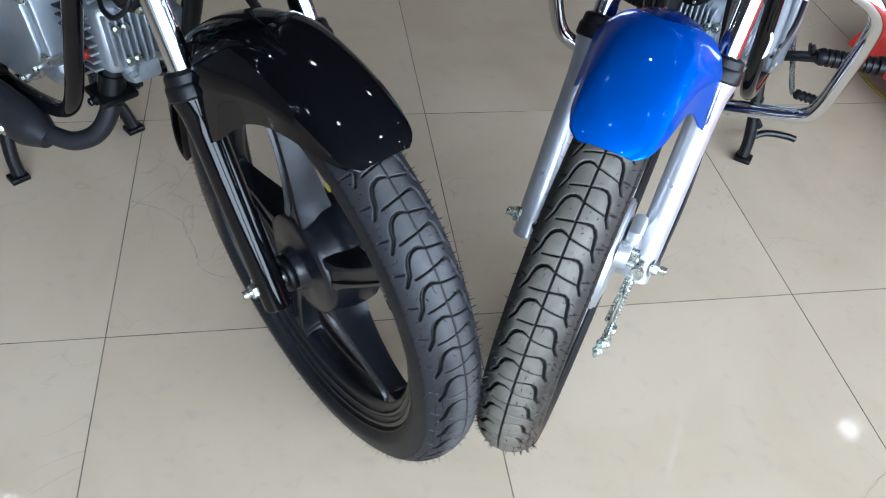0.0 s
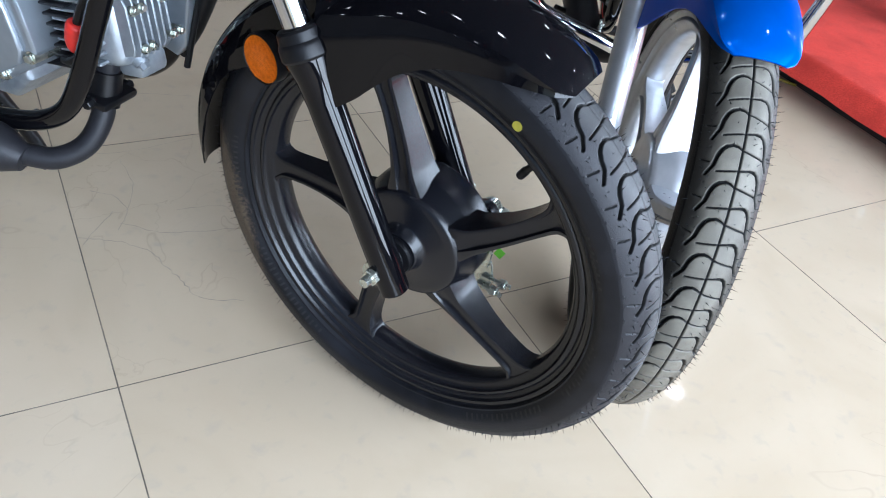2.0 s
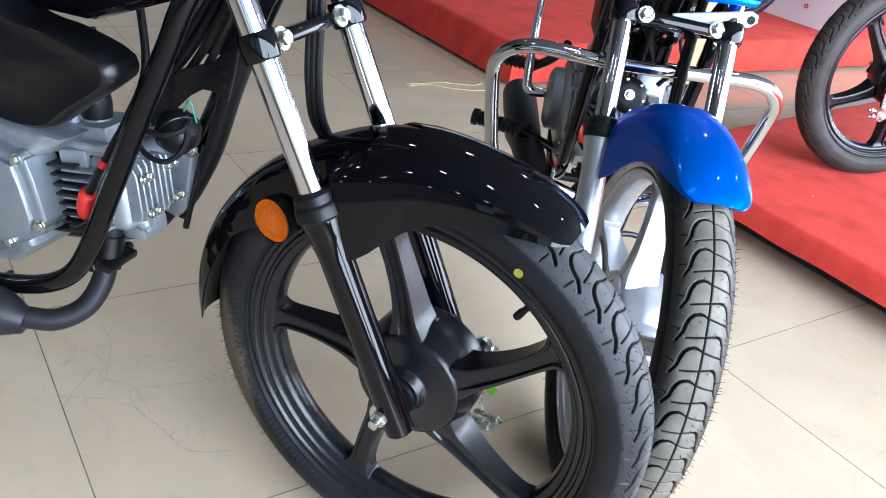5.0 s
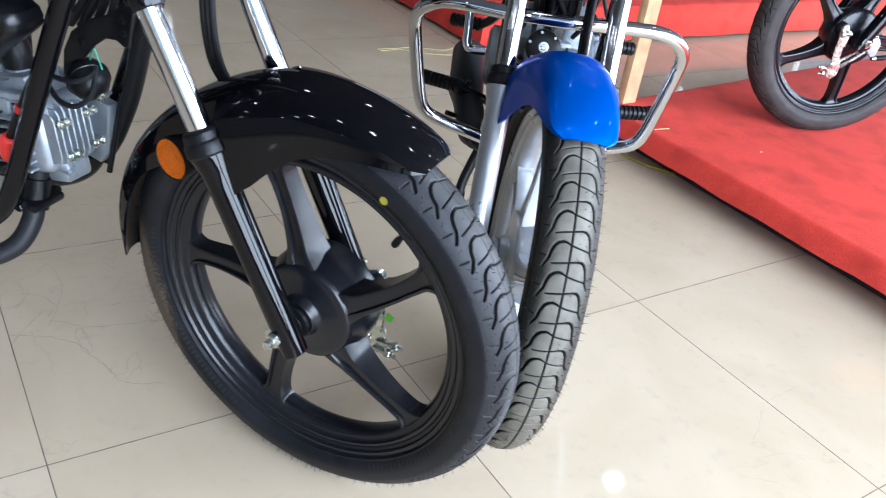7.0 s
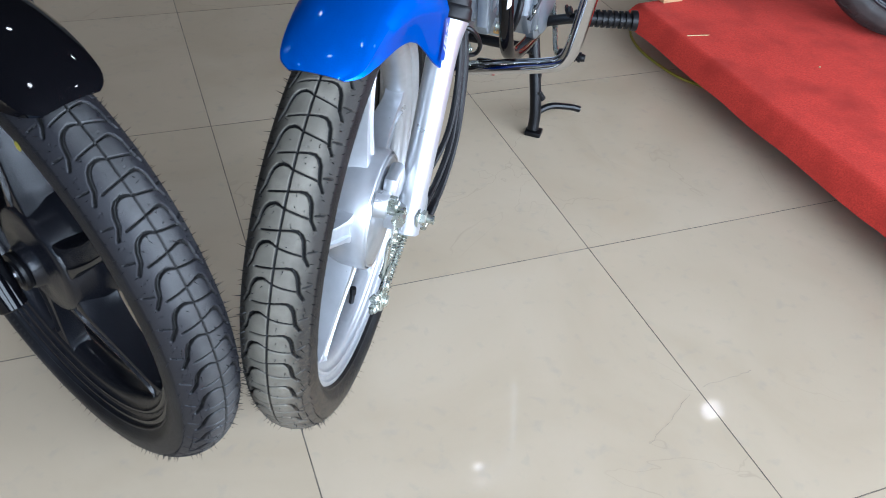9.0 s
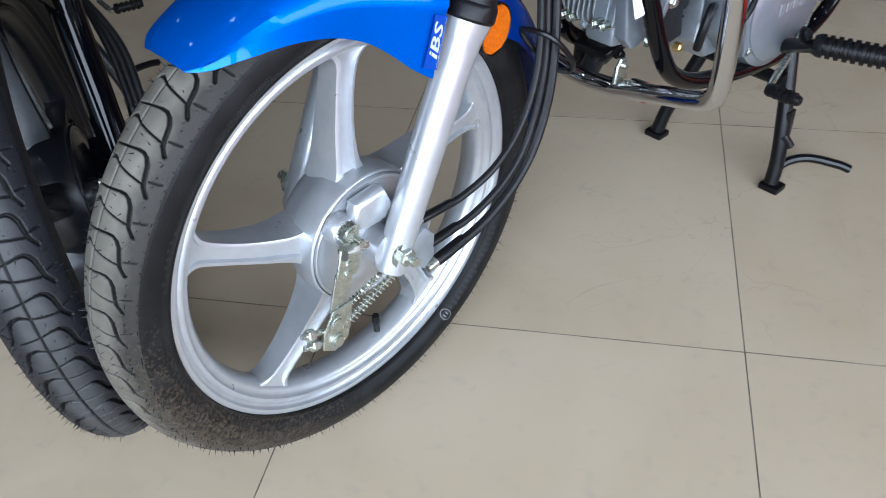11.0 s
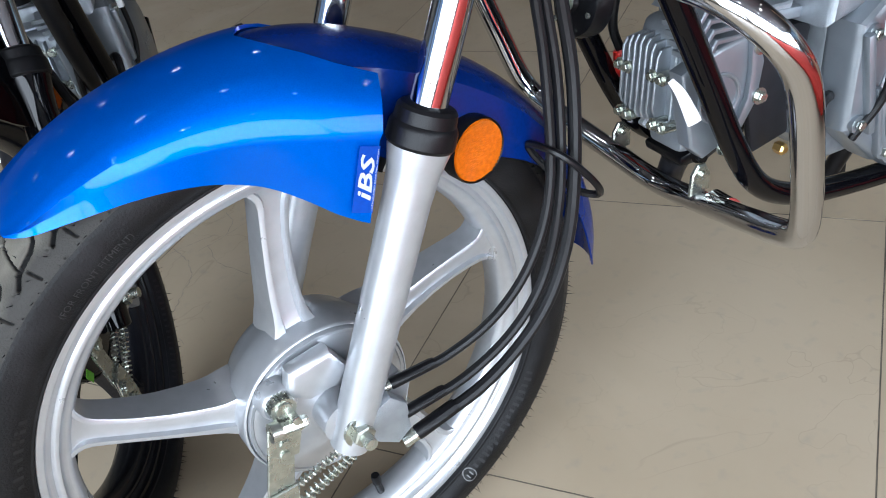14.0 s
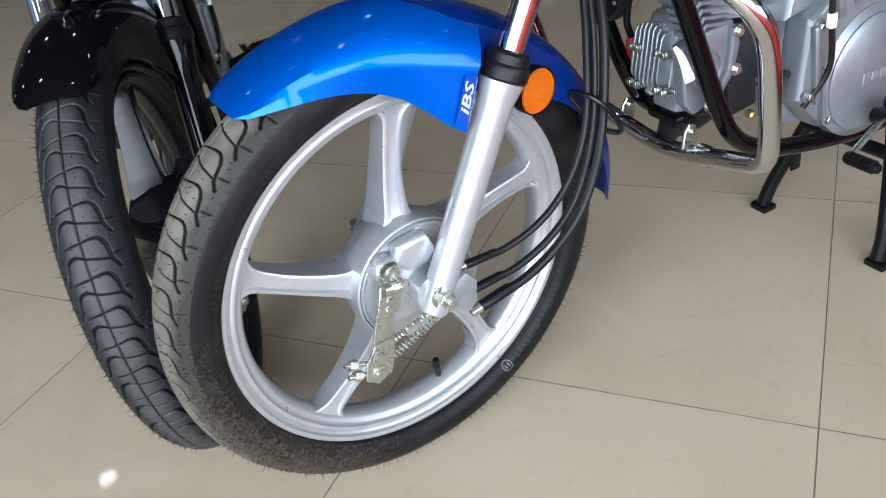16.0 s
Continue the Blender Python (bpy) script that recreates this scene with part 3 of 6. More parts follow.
def nib_mesh():
    """Fine moulding hairs that stand off the tread edges and the shoulder."""
    rng = random.Random(4)
    bm = bmesh.new()
    n = 176
    for k in range(n):
        for side in (-1, 1):
            for s0 in (0.037, 0.047, 0.020, 0.010, 0.029):
                if rng.random() < (0.15 if s0 == 0.037 else 0.22 if s0 == 0.047 else 0.62):
                    continue
                th = 2 * math.pi * (k + rng.uniform(-0.3, 0.3)) / n
                a = side * s0 / 0.0445
                r, y = 0.2615 + 0.0445 * math.cos(a), 0.0445 * math.sin(a)
                e = Vector((math.cos(th), 0, math.sin(th)))
                base = e * (r - 0.0005) + Vector((0, y, 0))
                nrm = (e * math.cos(a) + Vector((0, math.sin(a), 0))).normalized()
                tan = Vector((-math.sin(th), 0, math.cos(th)))
                tip = base + (nrm + tan * rng.uniform(-0.5, 0.5) + Vector((0, rng.uniform(-0.3, 0.3), 0))) * rng.uniform(0.004, 0.0085)
                w = 0.00055
                q = nrm.cross(tan)
                vs = [bm.verts.new(base + tan * w), bm.verts.new(base - tan * w * 0.6 + q * w), bm.verts.new(base - tan * w * 0.6 - q * w), bm.verts.new(tip)]
                for f in ((0, 1, 3), (1, 2, 3), (2, 0, 3)):
                    bm.faces.new([vs[t] for t in f])
    me = bpy.data.meshes.new("moulding_hairs")
    bm.to_mesh(me)
    bm.free()
    me.materials.append(M_RUBBER)
    return me


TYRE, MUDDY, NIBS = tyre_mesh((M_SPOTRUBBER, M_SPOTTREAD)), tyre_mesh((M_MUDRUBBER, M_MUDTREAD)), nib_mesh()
GREY = TYRE.copy()
for slot in (0, 1):
    GREY.materials[slot] = M_GREYRUBBER


def rim_bm():
    half = [(0.2385, 0.0262), (0.2430, 0.0270), (0.2447, 0.0285), (0.2440, 0.0300), (0.2412, 0.0303), (0.2385, 0.0293), (0.2372, 0.0262), (0.2350, 0.0238), (0.2322, 0.0230), (0.2304, 0.0243), (0.2284, 0.0250), (0.2264, 0.0243),
            (0.2252, 0.0215), (0.2228, 0.0186), (0.2196, 0.0176), (0.2176, 0.0168), (0.2152, 0.0140), (0.2125, 0.0095), (0.2115, 0.0)]
    prof = half + [(r, -y) for r, y in half[-2::-1]]
    outer = [(0.232, -0.023), (0.226, -0.012), (0.226, 0.012), (0.232, 0.023)]
    return lathe(prof + outer, 128, closed=True)


def spoke_bm(angle):
    """A tapering, slightly swept cast spoke with a sunk web and flared root at the rim."""
    bm = bmesh.new()
    #       radius, half width, half depth, web depth, web's share of the width
    st = [(0.070, 0.0250, 0.0250, 0.0235, 0.42), (0.0825, 0.0206, 0.0246, 0.0215, 0.48), (0.090, 0.0176, 0.0238, 0.0190, 0.56), (0.099, 0.0158, 0.0228, 0.0170, 0.62), (0.118, 0.0142, 0.0204, 0.0152, 0.65),
          (0.140, 0.0130, 0.0184, 0.0138, 0.67), (0.165, 0.0125, 0.0166, 0.0122, 0.68), (0.185, 0.0132, 0.0156, 0.0112, 0.68), (0.198, 0.0143, 0.0152, 0.0108, 0.69), (0.205, 0.0165, 0.0150, 0.0110, 0.72),
          (0.2105, 0.0215, 0.0150, 0.0122, 0.76), (0.2165, 0.0310, 0.0150, 0.0145, 0.80)]
    rows = []
    for r, w, d, web, share in st:
        e, f = 0.0014, w * 0.87
        s0 = f * share * 0.86
        s1 = s0 + 0.0016
        half = [(-w, -d * 0.35), (-f - e, -d + e), (-f + e, -d), (-s1, -d), (-s0, -web), (s0, -web), (s1, -d), (f - e, -d), (f + e, -d + e), (w, -d * 0.35)]
        sec = half + [(-x, -y) for x, y in half]
        turn = Matrix.Rotation(-angle - radians(62) * (r - 0.210), 3, "Y")
        rows.append([turn @ Vector((r, y, x)) for x, y in sec])
    grid_into(bm, rows, close_v=True, caps=True)
    return bm


def arc_text(words, radius, size, mid, side, y):
    """Raised letters on a sidewall; side +1: read from the left of the wheel."""
    bm = bmesh.new()

    def place(x, h, up):
        a = mid - side * x / radius * -1
        r = radius + h
        return Vector((r * math.cos(a), side * (y(r) + up), r * math.sin(a)))
    text_into(bm, words, size, place, 0.0004)
    return bm


def front_wheel(bike, W, paint, first, label, tyre=None):
    rim = part("front_wheel", rim_bm(), paint, bike, label, W, angle=40)
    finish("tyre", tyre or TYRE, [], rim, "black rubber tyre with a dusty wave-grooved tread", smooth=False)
    nib = finish("moulding_hairs", NIBS, [], rim, smooth=False)
    tagged(nib, kind="stuff")
    for i in range(5):
        part("spoke", spoke_bm(radians(first + 72 * i)), paint, rim)
    hub = [(0.0001, -0.0465), (0.0265, -0.0465), (0.0285, -0.0440), (0.0305, -0.0345), (0.0340, -0.0325), (0.060, -0.0302), (0.0690, -0.0288), (0.0722, -0.0264), (0.0745, -0.0180), (0.0800, -0.0010), (0.0826, 0.0060),
           (0.0830, 0.0200), (0.0824, 0.0385), (0.0816, 0.0410), (0.0802, 0.0416), (0.0794, 0.0402), (0.0792, 0.036), (0.0001, 0.036)]
    part("hub", lathe(hub, 72), paint, rim, angle=50)
    bm = lathe([(0.017, -0.046), (0.024, -0.047), (0.026, -0.052), (0.025, -0.056), (0.018, -0.058), (0.0175, -0.060), (0.0001, -0.060)], 36)
    part("axle_seal", bm, M_PLASTIC if paint is M_BLACKWHEEL else M_ALU, rim)
    bm = lathe([(0.013, -0.058), (0.0135, -0.066), (0.012, -0.068), (0.012, -0.082), (0.010, -0.082)], 28)
    part("axle_spacer", bm, M_CHROME, rim, "bright steel axle spacer")
    # brake panel on the left of the hub
    bm = lathe([(0.0782, 0.036), (0.0784, 0.0432), (0.0776, 0.0444), (0.0752, 0.0446), (0.0742, 0.0436), (0.0700, 0.0450), (0.045, 0.0492), (0.0001, 0.0515)], 72)
    if paint is not M_BLACKWHEEL:
        prism_into(bm, [(0.040, 0.052), (0.032, 0.076), (-0.008, 0.078), (-0.020, 0.050), (-0.006, 0.036), (0.022, 0.036)], 0.020, pose(0, 0.058, 0), 0.007)
    lathe_into(bm, [(0.0185, 0.045), (0.0170, 0.060), (0.0150, 0.062), (0.0001, 0.062)], 28, pose(0.046, 0, 0.046))
    prism_into(bm, [(-0.010, 0.012), (-0.060, 0.020), (-0.068, 0.000), (-0.060, -0.022), (-0.012, -0.016)], 0.026, pose(0, 0.062, 0), 0.004)
    lathe_into(bm, [(0.022, 0.05), (0.022, 0.076), (0.013, 0.078)], 28)
    down = Matrix.Rotation(radians(20), 3, "Y") if paint is M_BLACKWHEEL else Matrix.Identity(3)
    bmesh.ops.transform(bm, matrix=down.to_4x4(), verts=bm.verts)
    part("brake_panel", bm, M_SILVER if paint is not M_BLACKWHEEL else M_BLACKWHEEL, rim, angle=45)
    # brake lever with its pivot and return springs
    bm = bmesh.new()
    prism_into(bm, [(0.034, 0.036), (0.062, 0.044), (0.067, 0.040), (0.077, 0.006), (0.049, -0.002)], 0.0035, pose(0, 0.0860, 0), 0.001, 1)
    prism_into(bm, [(0.050, 0.004), (0.074, 0.010), (0.086, -0.028), (0.089, -0.044), (0.064, -0.050), (0.060, -0.030)], 0.0035, pose(0, 0.0822, 0), 0.001, 1)
    prism_into(bm, [(0.060, -0.036), (0.088, -0.034), (0.103, -0.056), (0.107, -0.080), (0.092, -0.092), (0.071, -0.084), (0.064, -0.060)], 0.0035, pose(0, 0.0860, 0), 0.001, 1)
    # splined pivot with its clamp ears and cross bolt
    teeth = [((0.0108 if i % 2 else 0.0124) * math.cos(math.pi * i / 22), (0.0108 if i % 2 else 0.0124) * math.sin(math.pi * i / 22)) for i in range(44)]
    prism_into(bm, teeth, 0.022, pose(0.047, 0.072, 0.049), 0)
    lathe_into(bm, [(0.0085, 0.083), (0.0080, 0.0855), (0.0001, 0.0855)], 20, pose(0.047, 0, 0.049))
    for dx in (-0.009, 0.007):
        box_into(bm, (0.007, 0.012, 0.016), pose(0.050 + dx, 0.0885, 0.037, 0, 14, 0), 0.0015)
    hexbolt_into(bm, (0.066, 0.090, 0.0405), (-1, 0, -0.25), 0.0058, 0.034)
    for x, z in ((0.058, 0.018), (0.0610, 0.006)):
        lathe_into(bm, [(0.0052, 0.0875), (0.0046, 0.0900), (0.0001, 0.0906)], 16, pose(x, 0, z))
    for x, z in ((0.086, -0.050), (0.088, -0.076)):
        lathe_into(bm, [(0.0098, 0.0875), (0.0098, 0.0900), (0.0076, 0.0905), (0.0072, 0.0930), (0.0001, 0.0936)], 20, pose(x, 0, z))
    rod_into(bm, (0.090, 0.082, -0.062), (0.128, 0.082, -0.044), 0.0035)
    rod_into(bm, (0.090, 0.082, -0.078), (0.126, 0.080, -0.066), 0.0035)
    hexbolt_into(bm, (0.112, 0.082, -0.052), (1, 0, 0.5), 0.007, 0.012, False)
    hexbolt_into(bm, (0.108, 0.081, -0.072), (1, 0, 0.5), 0.007, 0.012, False)
    bmesh.ops.transform(bm, matrix=Matrix.Translation((0, -0.011, 0)) @ down.to_4x4(), verts=bm.verts)
    part("brake_lever", bm, M_ZINC, rim, "zinc-plated front brake lever with adjuster nuts")
    for a, b, name in (((0.074, 0.078, -0.050), (-0.018, 0.080, -0.026), "upper"), ((0.078, 0.084, -0.068), (-0.026, 0.086, -0.030), "lower")):
        a, b = down @ Vector(a) - Vector((0, 0.011, 0)), down @ Vector(b) - Vector((0, 0.008, 0))
        pts = []
        turns = 20
        d = (b - a)
        u = d.normalized().cross(Vector((0, 1, 0))).normalized()
        v = d.normalized().cross(u)
        rad = 0.0036 if name == "upper" else 0.0048
        for i in range(turns * 8 + 1):
            ph = 2 * math.pi * i / 8
            pts.append(a + d * (i / (turns * 8)) + rad * (math.cos(ph) * u + math.sin(ph) * v))
        bm = tube(pts, 0.0011, 5, 0)
        rod_into(bm, a, b, 0.0018, sides=6)
        part("brake_spring", bm, M_ZINC, rim)
    bm = bmesh.new()
    rod_into(bm, (-0.030, 0.002, -0.212), (-0.028, 0.004, -0.190), 0.0042, sides=12)
    lathe_into(bm, [(0.0052, 0), (0.0052, 0.010), (0.0046, 0.012), (0.0001, 0.012)], 12, pose(-0.0282, 0.004, -0.1905, 90, 0, 0))
    if paint is M_BLACKWHEEL:
        bmesh.ops.rotate(bm, verts=bm.verts, cent=(0, 0, 0), matrix=Matrix.Rotation(-radians(150), 3, "Y"))
    part("valve_stem", bm, M_PLASTIC, rim)
    sw = lambda r: float(np.interp(r, [0.249, 0.252, 0.256, 0.260, 0.264, 0.268, 0.274], [0.0352, 0.0380, 0.0407, 0.0424, 0.0429, 0.0427, 0.0423]))
    for side in (1, -1):
        part("sidewall_lettering", arc_text("(FOR FRONT FITMENT)", 0.2592, 0.0074, radians(61 if side > 0 else 118), side, sw), M_LETTER, rim)
        bm = bmesh.new()
        rng = random.Random(7 + side)
        for mid, n, rr in ((-60, 16, 0.2515), (170, 12, 0.2545), (-150, 18, 0.2515), (20, 8, 0.2545), (115, 7, 0.252), (-20, 12, 0.253)):
            for i in range(n):
                a = radians(mid + 1.9 * i)
                h = rng.uniform(0.004, 0.009)
                w = 0.0016
                vs = [Vector(((rr + dh) * math.cos(a + da), side * (sw(rr + dh) + 0.0004), (rr + dh) * math.sin(a + da))) for da, dh in ((-w / rr, 0), (w / rr, 0), (w / rr, h), (-w / rr, h))]
                bm.faces.new([bm.verts.new(q) for q in vs])
        tagged(part("sidewall_mark", bm, M_MARK, rim, smooth=False), kind="stuff")
    return rim


def leg_x(z):
    return 0.004 - 0.50 * z


def fork(bike, W, lower, side, label, fx=0.0):
    """Lower slider, dust boot, chrome tube and axle end of one fork leg."""
    y = side * (0.080 if (side > 0) == (fx < 0) else 0.086)
    ax = lambda z, dx=0.0, dy=0.0: (leg_x(z) + fx + dx, y + dy, z)
    bm = bmesh.new()
    tube_into(bm, [ax(-0.023), ax(-0.0215), ax(0.02), ax(0.10), ax(0.19), ax(0.214), ax(0.230), ax(0.238)], [0.0160, 0.0176, 0.0188, 0.0192, 0.0198, 0.0215, 0.0250, 0.0252], 26, 0)
    prism_into(bm, [(0.006, 0.020), (0.008, -0.020), (-0.004, -0.021), (-0.019, -0.015), (-0.023, 0.004), (-0.014, 0.024)], 0.026, pose(fx, y, 0), 0.003, 2)
    leg = part("fork_slider", bm, lower, bike, label, W, angle=40)
    bm = tube([ax(0.233), ax(0.2355), ax(0.246), ax(0.2485), ax(0.2500), ax(0.2585), ax(0.2610), ax(0.2625)], [0.0262, 0.0278, 0.0272, 0.0262, 0.0248, 0.0238, 0.0215, 0.0165], 28, 0)
    part("dust_boot", bm, M_PLASTIC, leg, "black rubber dust boot", angle=30)
    part("stanchion", tube([ax(0.25), ax(0.62)], 0.0152, 24, 0), M_CHROME, leg, "polished chrome fork tube")
    bm = bmesh.new()
    nx = fx * 0.35
    hexbolt_into(bm, (nx, y + side * 0.0125, 0.002), (0, side, 0), 0.0105, 0.012)
    lathe_into(bm, [(0.006, 0), (0.006, 0.012), (0.0001, 0.013)], 14, Matrix.Translation((nx, y + side * 0.023, 0.002)) @ pose(0, 0, 0, 0, 0, 0 if side > 0 else 180))
    part("axle_nut", bm, M_ZINC, leg, "zinc-plated axle nut and washer", angle=25)
    return leg


def fender_shell(stations, n=56, bulge=0.0):
    """Skin of a mudguard from stations (angle, crown radius, shoulder half width, shoulder drop, skirt half width, skirt radius, crease half width, crease radius)."""
    th = [radians(r[0]) for r in stations]
    fine = np.linspace(th[0], th[-1], n)
    full_rows = []
    for s in stations:
        if len(s) == 6:
            r1 = s[1] - s[3]
            s = s + (s[2] + (s[4] - s[2]) * 0.6, r1 - (r1 - s[5]) * 0.5)
        full_rows.append(s)
    cols = [np.interp(fine, th, [r[k] for r in full_rows]) for k in range(1, 8)]
    for c in cols:
        for _ in range(3):
            c[1:-1] = (c[:-2] + 2 * c[1:-1] + c[2:]) / 4
    rows = []
    for a, rc, ys, drop, w, rs, y2, r2 in zip(fine, *cols):
        r1 = rc - drop
        prof = [(0.0, rc), (0.20 * ys, rc - 0.03 * drop), (0.40 * ys, rc - 0.13 * drop), (0.60 * ys, rc - 0.30 * drop), (0.78 * ys, rc - 0.52 * drop), (0.92 * ys, rc - 0.80 * drop), (ys, r1),
                (ys + (y2 - ys) * 0.12 + bulge * 0.5, r1 - (r1 - r2) * 0.10), (ys + (y2 - ys) * 0.5 + bulge, r1 - (r1 - r2) * 0.48), (y2, r2), (y2 + (w - y2) * 0.08, r2 - (r2 - rs) * 0.08), (y2 + (w - y2) * 0.5, r2 - (r2 - rs) * 0.5), (w, rs)]
        full = [(-y, r) for y, r in prof[::-1]] + prof[1:]
        rows.append([Vector((r * math.cos(a), y, r * math.sin(a))) for y, r in full])
    return rows


def solid_from(rows, thick):
    bm = bmesh.new()
    grid_into(bm, rows)
    bmesh.ops.recalc_face_normals(bm, faces=bm.faces)
    bmesh.ops.solidify(bm, geom=bm.faces[:], thickness=thick)
    return bm


def fender(bike, W, paint, label):
    rear = [(82, 0.3230, 0.036, 0.012, 0.042, 0.304), (94, 0.3312, 0.041, 0.016, 0.050, 0.296), (101, 0.3320, 0.045, 0.018, 0.054, 0.276), (106, 0.3305, 0.048, 0.017, 0.056, 0.262), (116, 0.3265, 0.049, 0.017, 0.059, 0.238), (127, 0.3260, 0.050, 0.018, 0.061, 0.238), (140, 0.329, 0.049, 0.018, 0.060, 0.268),
            (152, 0.332, 0.048, 0.017, 0.057, 0.288), (165, 0.335, 0.045, 0.016, 0.054, 0.297), (176, 0.336, 0.041, 0.014, 0.050, 0.306), (183, 0.337, 0.035, 0.012, 0.044, 0.315), (186, 0.338, 0.028, 0.009, 0.036, 0.324)]
    body = part("mudguard", solid_from(fender_shell(rear), 0.0022), M_NAVY if paint is M_BLUE else paint, bike, "deep blue plastic mudguard body" if paint is M_BLUE else label, W, angle=24)
    front = [(59.2, 0.3250, 0.024, 0.0025, 0.030, 0.3205, 0.027, 0.3215), (60.2, 0.3270, 0.034, 0.0045, 0.0405, 0.3165, 0.038, 0.3195), (62.5, 0.3290, 0.0385, 0.0065, 0.0465, 0.3110, 0.0435, 0.3165),
             (68, 0.3310, 0.0395, 0.0075, 0.0545, 0.2990, 0.0505, 0.3105), (75, 0.3318, 0.0400, 0.0080, 0.0590, 0.2850, 0.0560, 0.3035), (83, 0.3322, 0.0412, 0.0088, 0.0630, 0.2680, 0.0615, 0.2950),
             (90, 0.3335, 0.0440, 0.0108, 0.0680, 0.2500, 0.0675, 0.2865), (95, 0.3348, 0.0470, 0.0140, 0.0735, 0.2330, 0.0725, 0.2810), (101, 0.3352, 0.0515, 0.0185, 0.0805, 0.2140, 0.0785, 0.2770),
             (106, 0.3350, 0.0548, 0.0222, 0.0855, 0.2050, 0.0820, 0.2750), (111, 0.3345, 0.0572, 0.0242, 0.0890, 0.2000, 0.0840, 0.2740)]
    rows = fender_shell(front, bulge=0.0040)
    # the cowl's upper back edge runs forward in a V to the crown
    n, mid = len(rows), len(rows[0]) // 2
    shaped = []
    for j in range(len(rows[0])):
        end = np.interp(abs(j - mid), (0, 1, 2, 3, 4, 5, 6, 7, 9, 12), (95.5, 96.2, 97.3, 99.0, 101.6, 105.2, 110.9, 110.7, 109.7, 108.3))
        cut = 1 - (end - 59.2) / 51.8
        col = []
        for i in range(n):
            f = i * (1 - cut)
            i0 = min(int(f), n - 2)
            col.append(rows[i0][j].lerp(rows[i0 + 1][j], f - i0))
        shaped.append(col)
    rows = [[shaped[j][i] for j in range(len(shaped))] for i in range(n)]
    cowl = part("mudguard_cowl", solid_from(rows, 0.0028), paint, body, label, angle=26)
    for side in (1, -1):
        bm = prism([(-0.098, 0.205), (-0.116, 0.230), (-0.112, 0.245), (-0.100, 0.242), (-0.086, 0.215)], 0.008, pose(0, side * 0.050, 0), 0.003)
        part("mounting_bracket", bm, M_PLASTIC, body)
        m = pose(-0.1785, side * 0.060, 0.1940, 0, 0, side * 8)
        turn = m @ pose(0, 0.006 * side, 0, 0, 0, 0 if side > 0 else 180)
        bm = lathe([(0.0001, 0.004), (0.0150, 0.0036), (0.0268, 0.0026), (0.0278, 0.0), (0.0265, -0.003)], 48, turn)
        sheet = []
        for row in range(-24, 25):
            z0 = 0.00105 * row
            wide = math.sqrt(max(0.0262 ** 2 - z0 ** 2, 0))
            sheet.append([turn @ Vector((wide * (-1 + c / 6), 0.0046 if row % 2 else 0.0034, z0)) for c in range(13)])
        grid_into(bm, sheet)
        ref = part("side_reflector", bm, M_AMBER, body, "round amber side reflector", angle=50)
        bm = lathe([(0.0265, -0.012), (0.0286, -0.012), (0.0290, 0.002), (0.0283, 0.0040), (0.0274, 0.0026)], 48, turn)
        part("reflector_bezel", bm, M_PLASTIC, ref)
        if paint is M_BLUE:
            continue
        bm = bmesh.new()
        hexbolt_into(bm, (-0.1128, side * 0.0555, 0.2643), (0, side, 0.25), 0.0034, 0.006)
        part("mudguard_bolt", bm, paint, body)
    return body, cowl


def brake_decal(cowl):
    """White lettering that climbs the back edge of the left cowl skirt."""
    u = Vector((-0.382, 0, 0.924)).normalized()
    v = Vector((0.924, 0, 0.382)).normalized()
    base = Vector((-0.0768, 0, 0.2265))

    def place(x, h, up):
        p = base + u * x + v * h
        a, r = math.degrees(math.atan2(p.z, p.x)), math.hypot(p.x, p.z)
        at = (95, 101, 106, 111)
        y2, w = np.interp(a, at, (0.0725, 0.0785, 0.0820, 0.0840)), np.interp(a, at, (0.0735, 0.0805, 0.0855, 0.0890))
        r2, rs = np.interp(a, at, (0.2810, 0.2770, 0.2750, 0.2740)), np.interp(a, at, (0.233, 0.214, 0.205, 0.200))
        p.y = float(y2 + (w - y2) * (r2 - r) / (r2 - rs)) + 0.0034 + up
        return p
    bm = bmesh.new()
    xs = [-0.0262 + 0.0524 * i / 12 for i in range(13)]
    grid_into(bm, [[place(x, h, 0.0) for x in xs] for h in (0.0005, 0.0085, 0.0168)])
    part("decal_panel", bm, M_DECAL, cowl, "blue decal strip", smooth=False)
    for words, size, shift, shear in (("iBS", 0.0275, 0.0042, 0.25), ("INTEGRATED BRAKING SYSTEM", 0.0034, 0.0012, 0.0)):
        bm = bmesh.new()
        text_into(bm, words, size, lambda x, h, up, k=shift: place(x, k + 0.56 * h, 0.0006), 0, shear, 0.0006 if size > 0.01 else 0.0)
        part("decal_lettering", bm, M_SILVERPRINT, cowl, smooth=False)


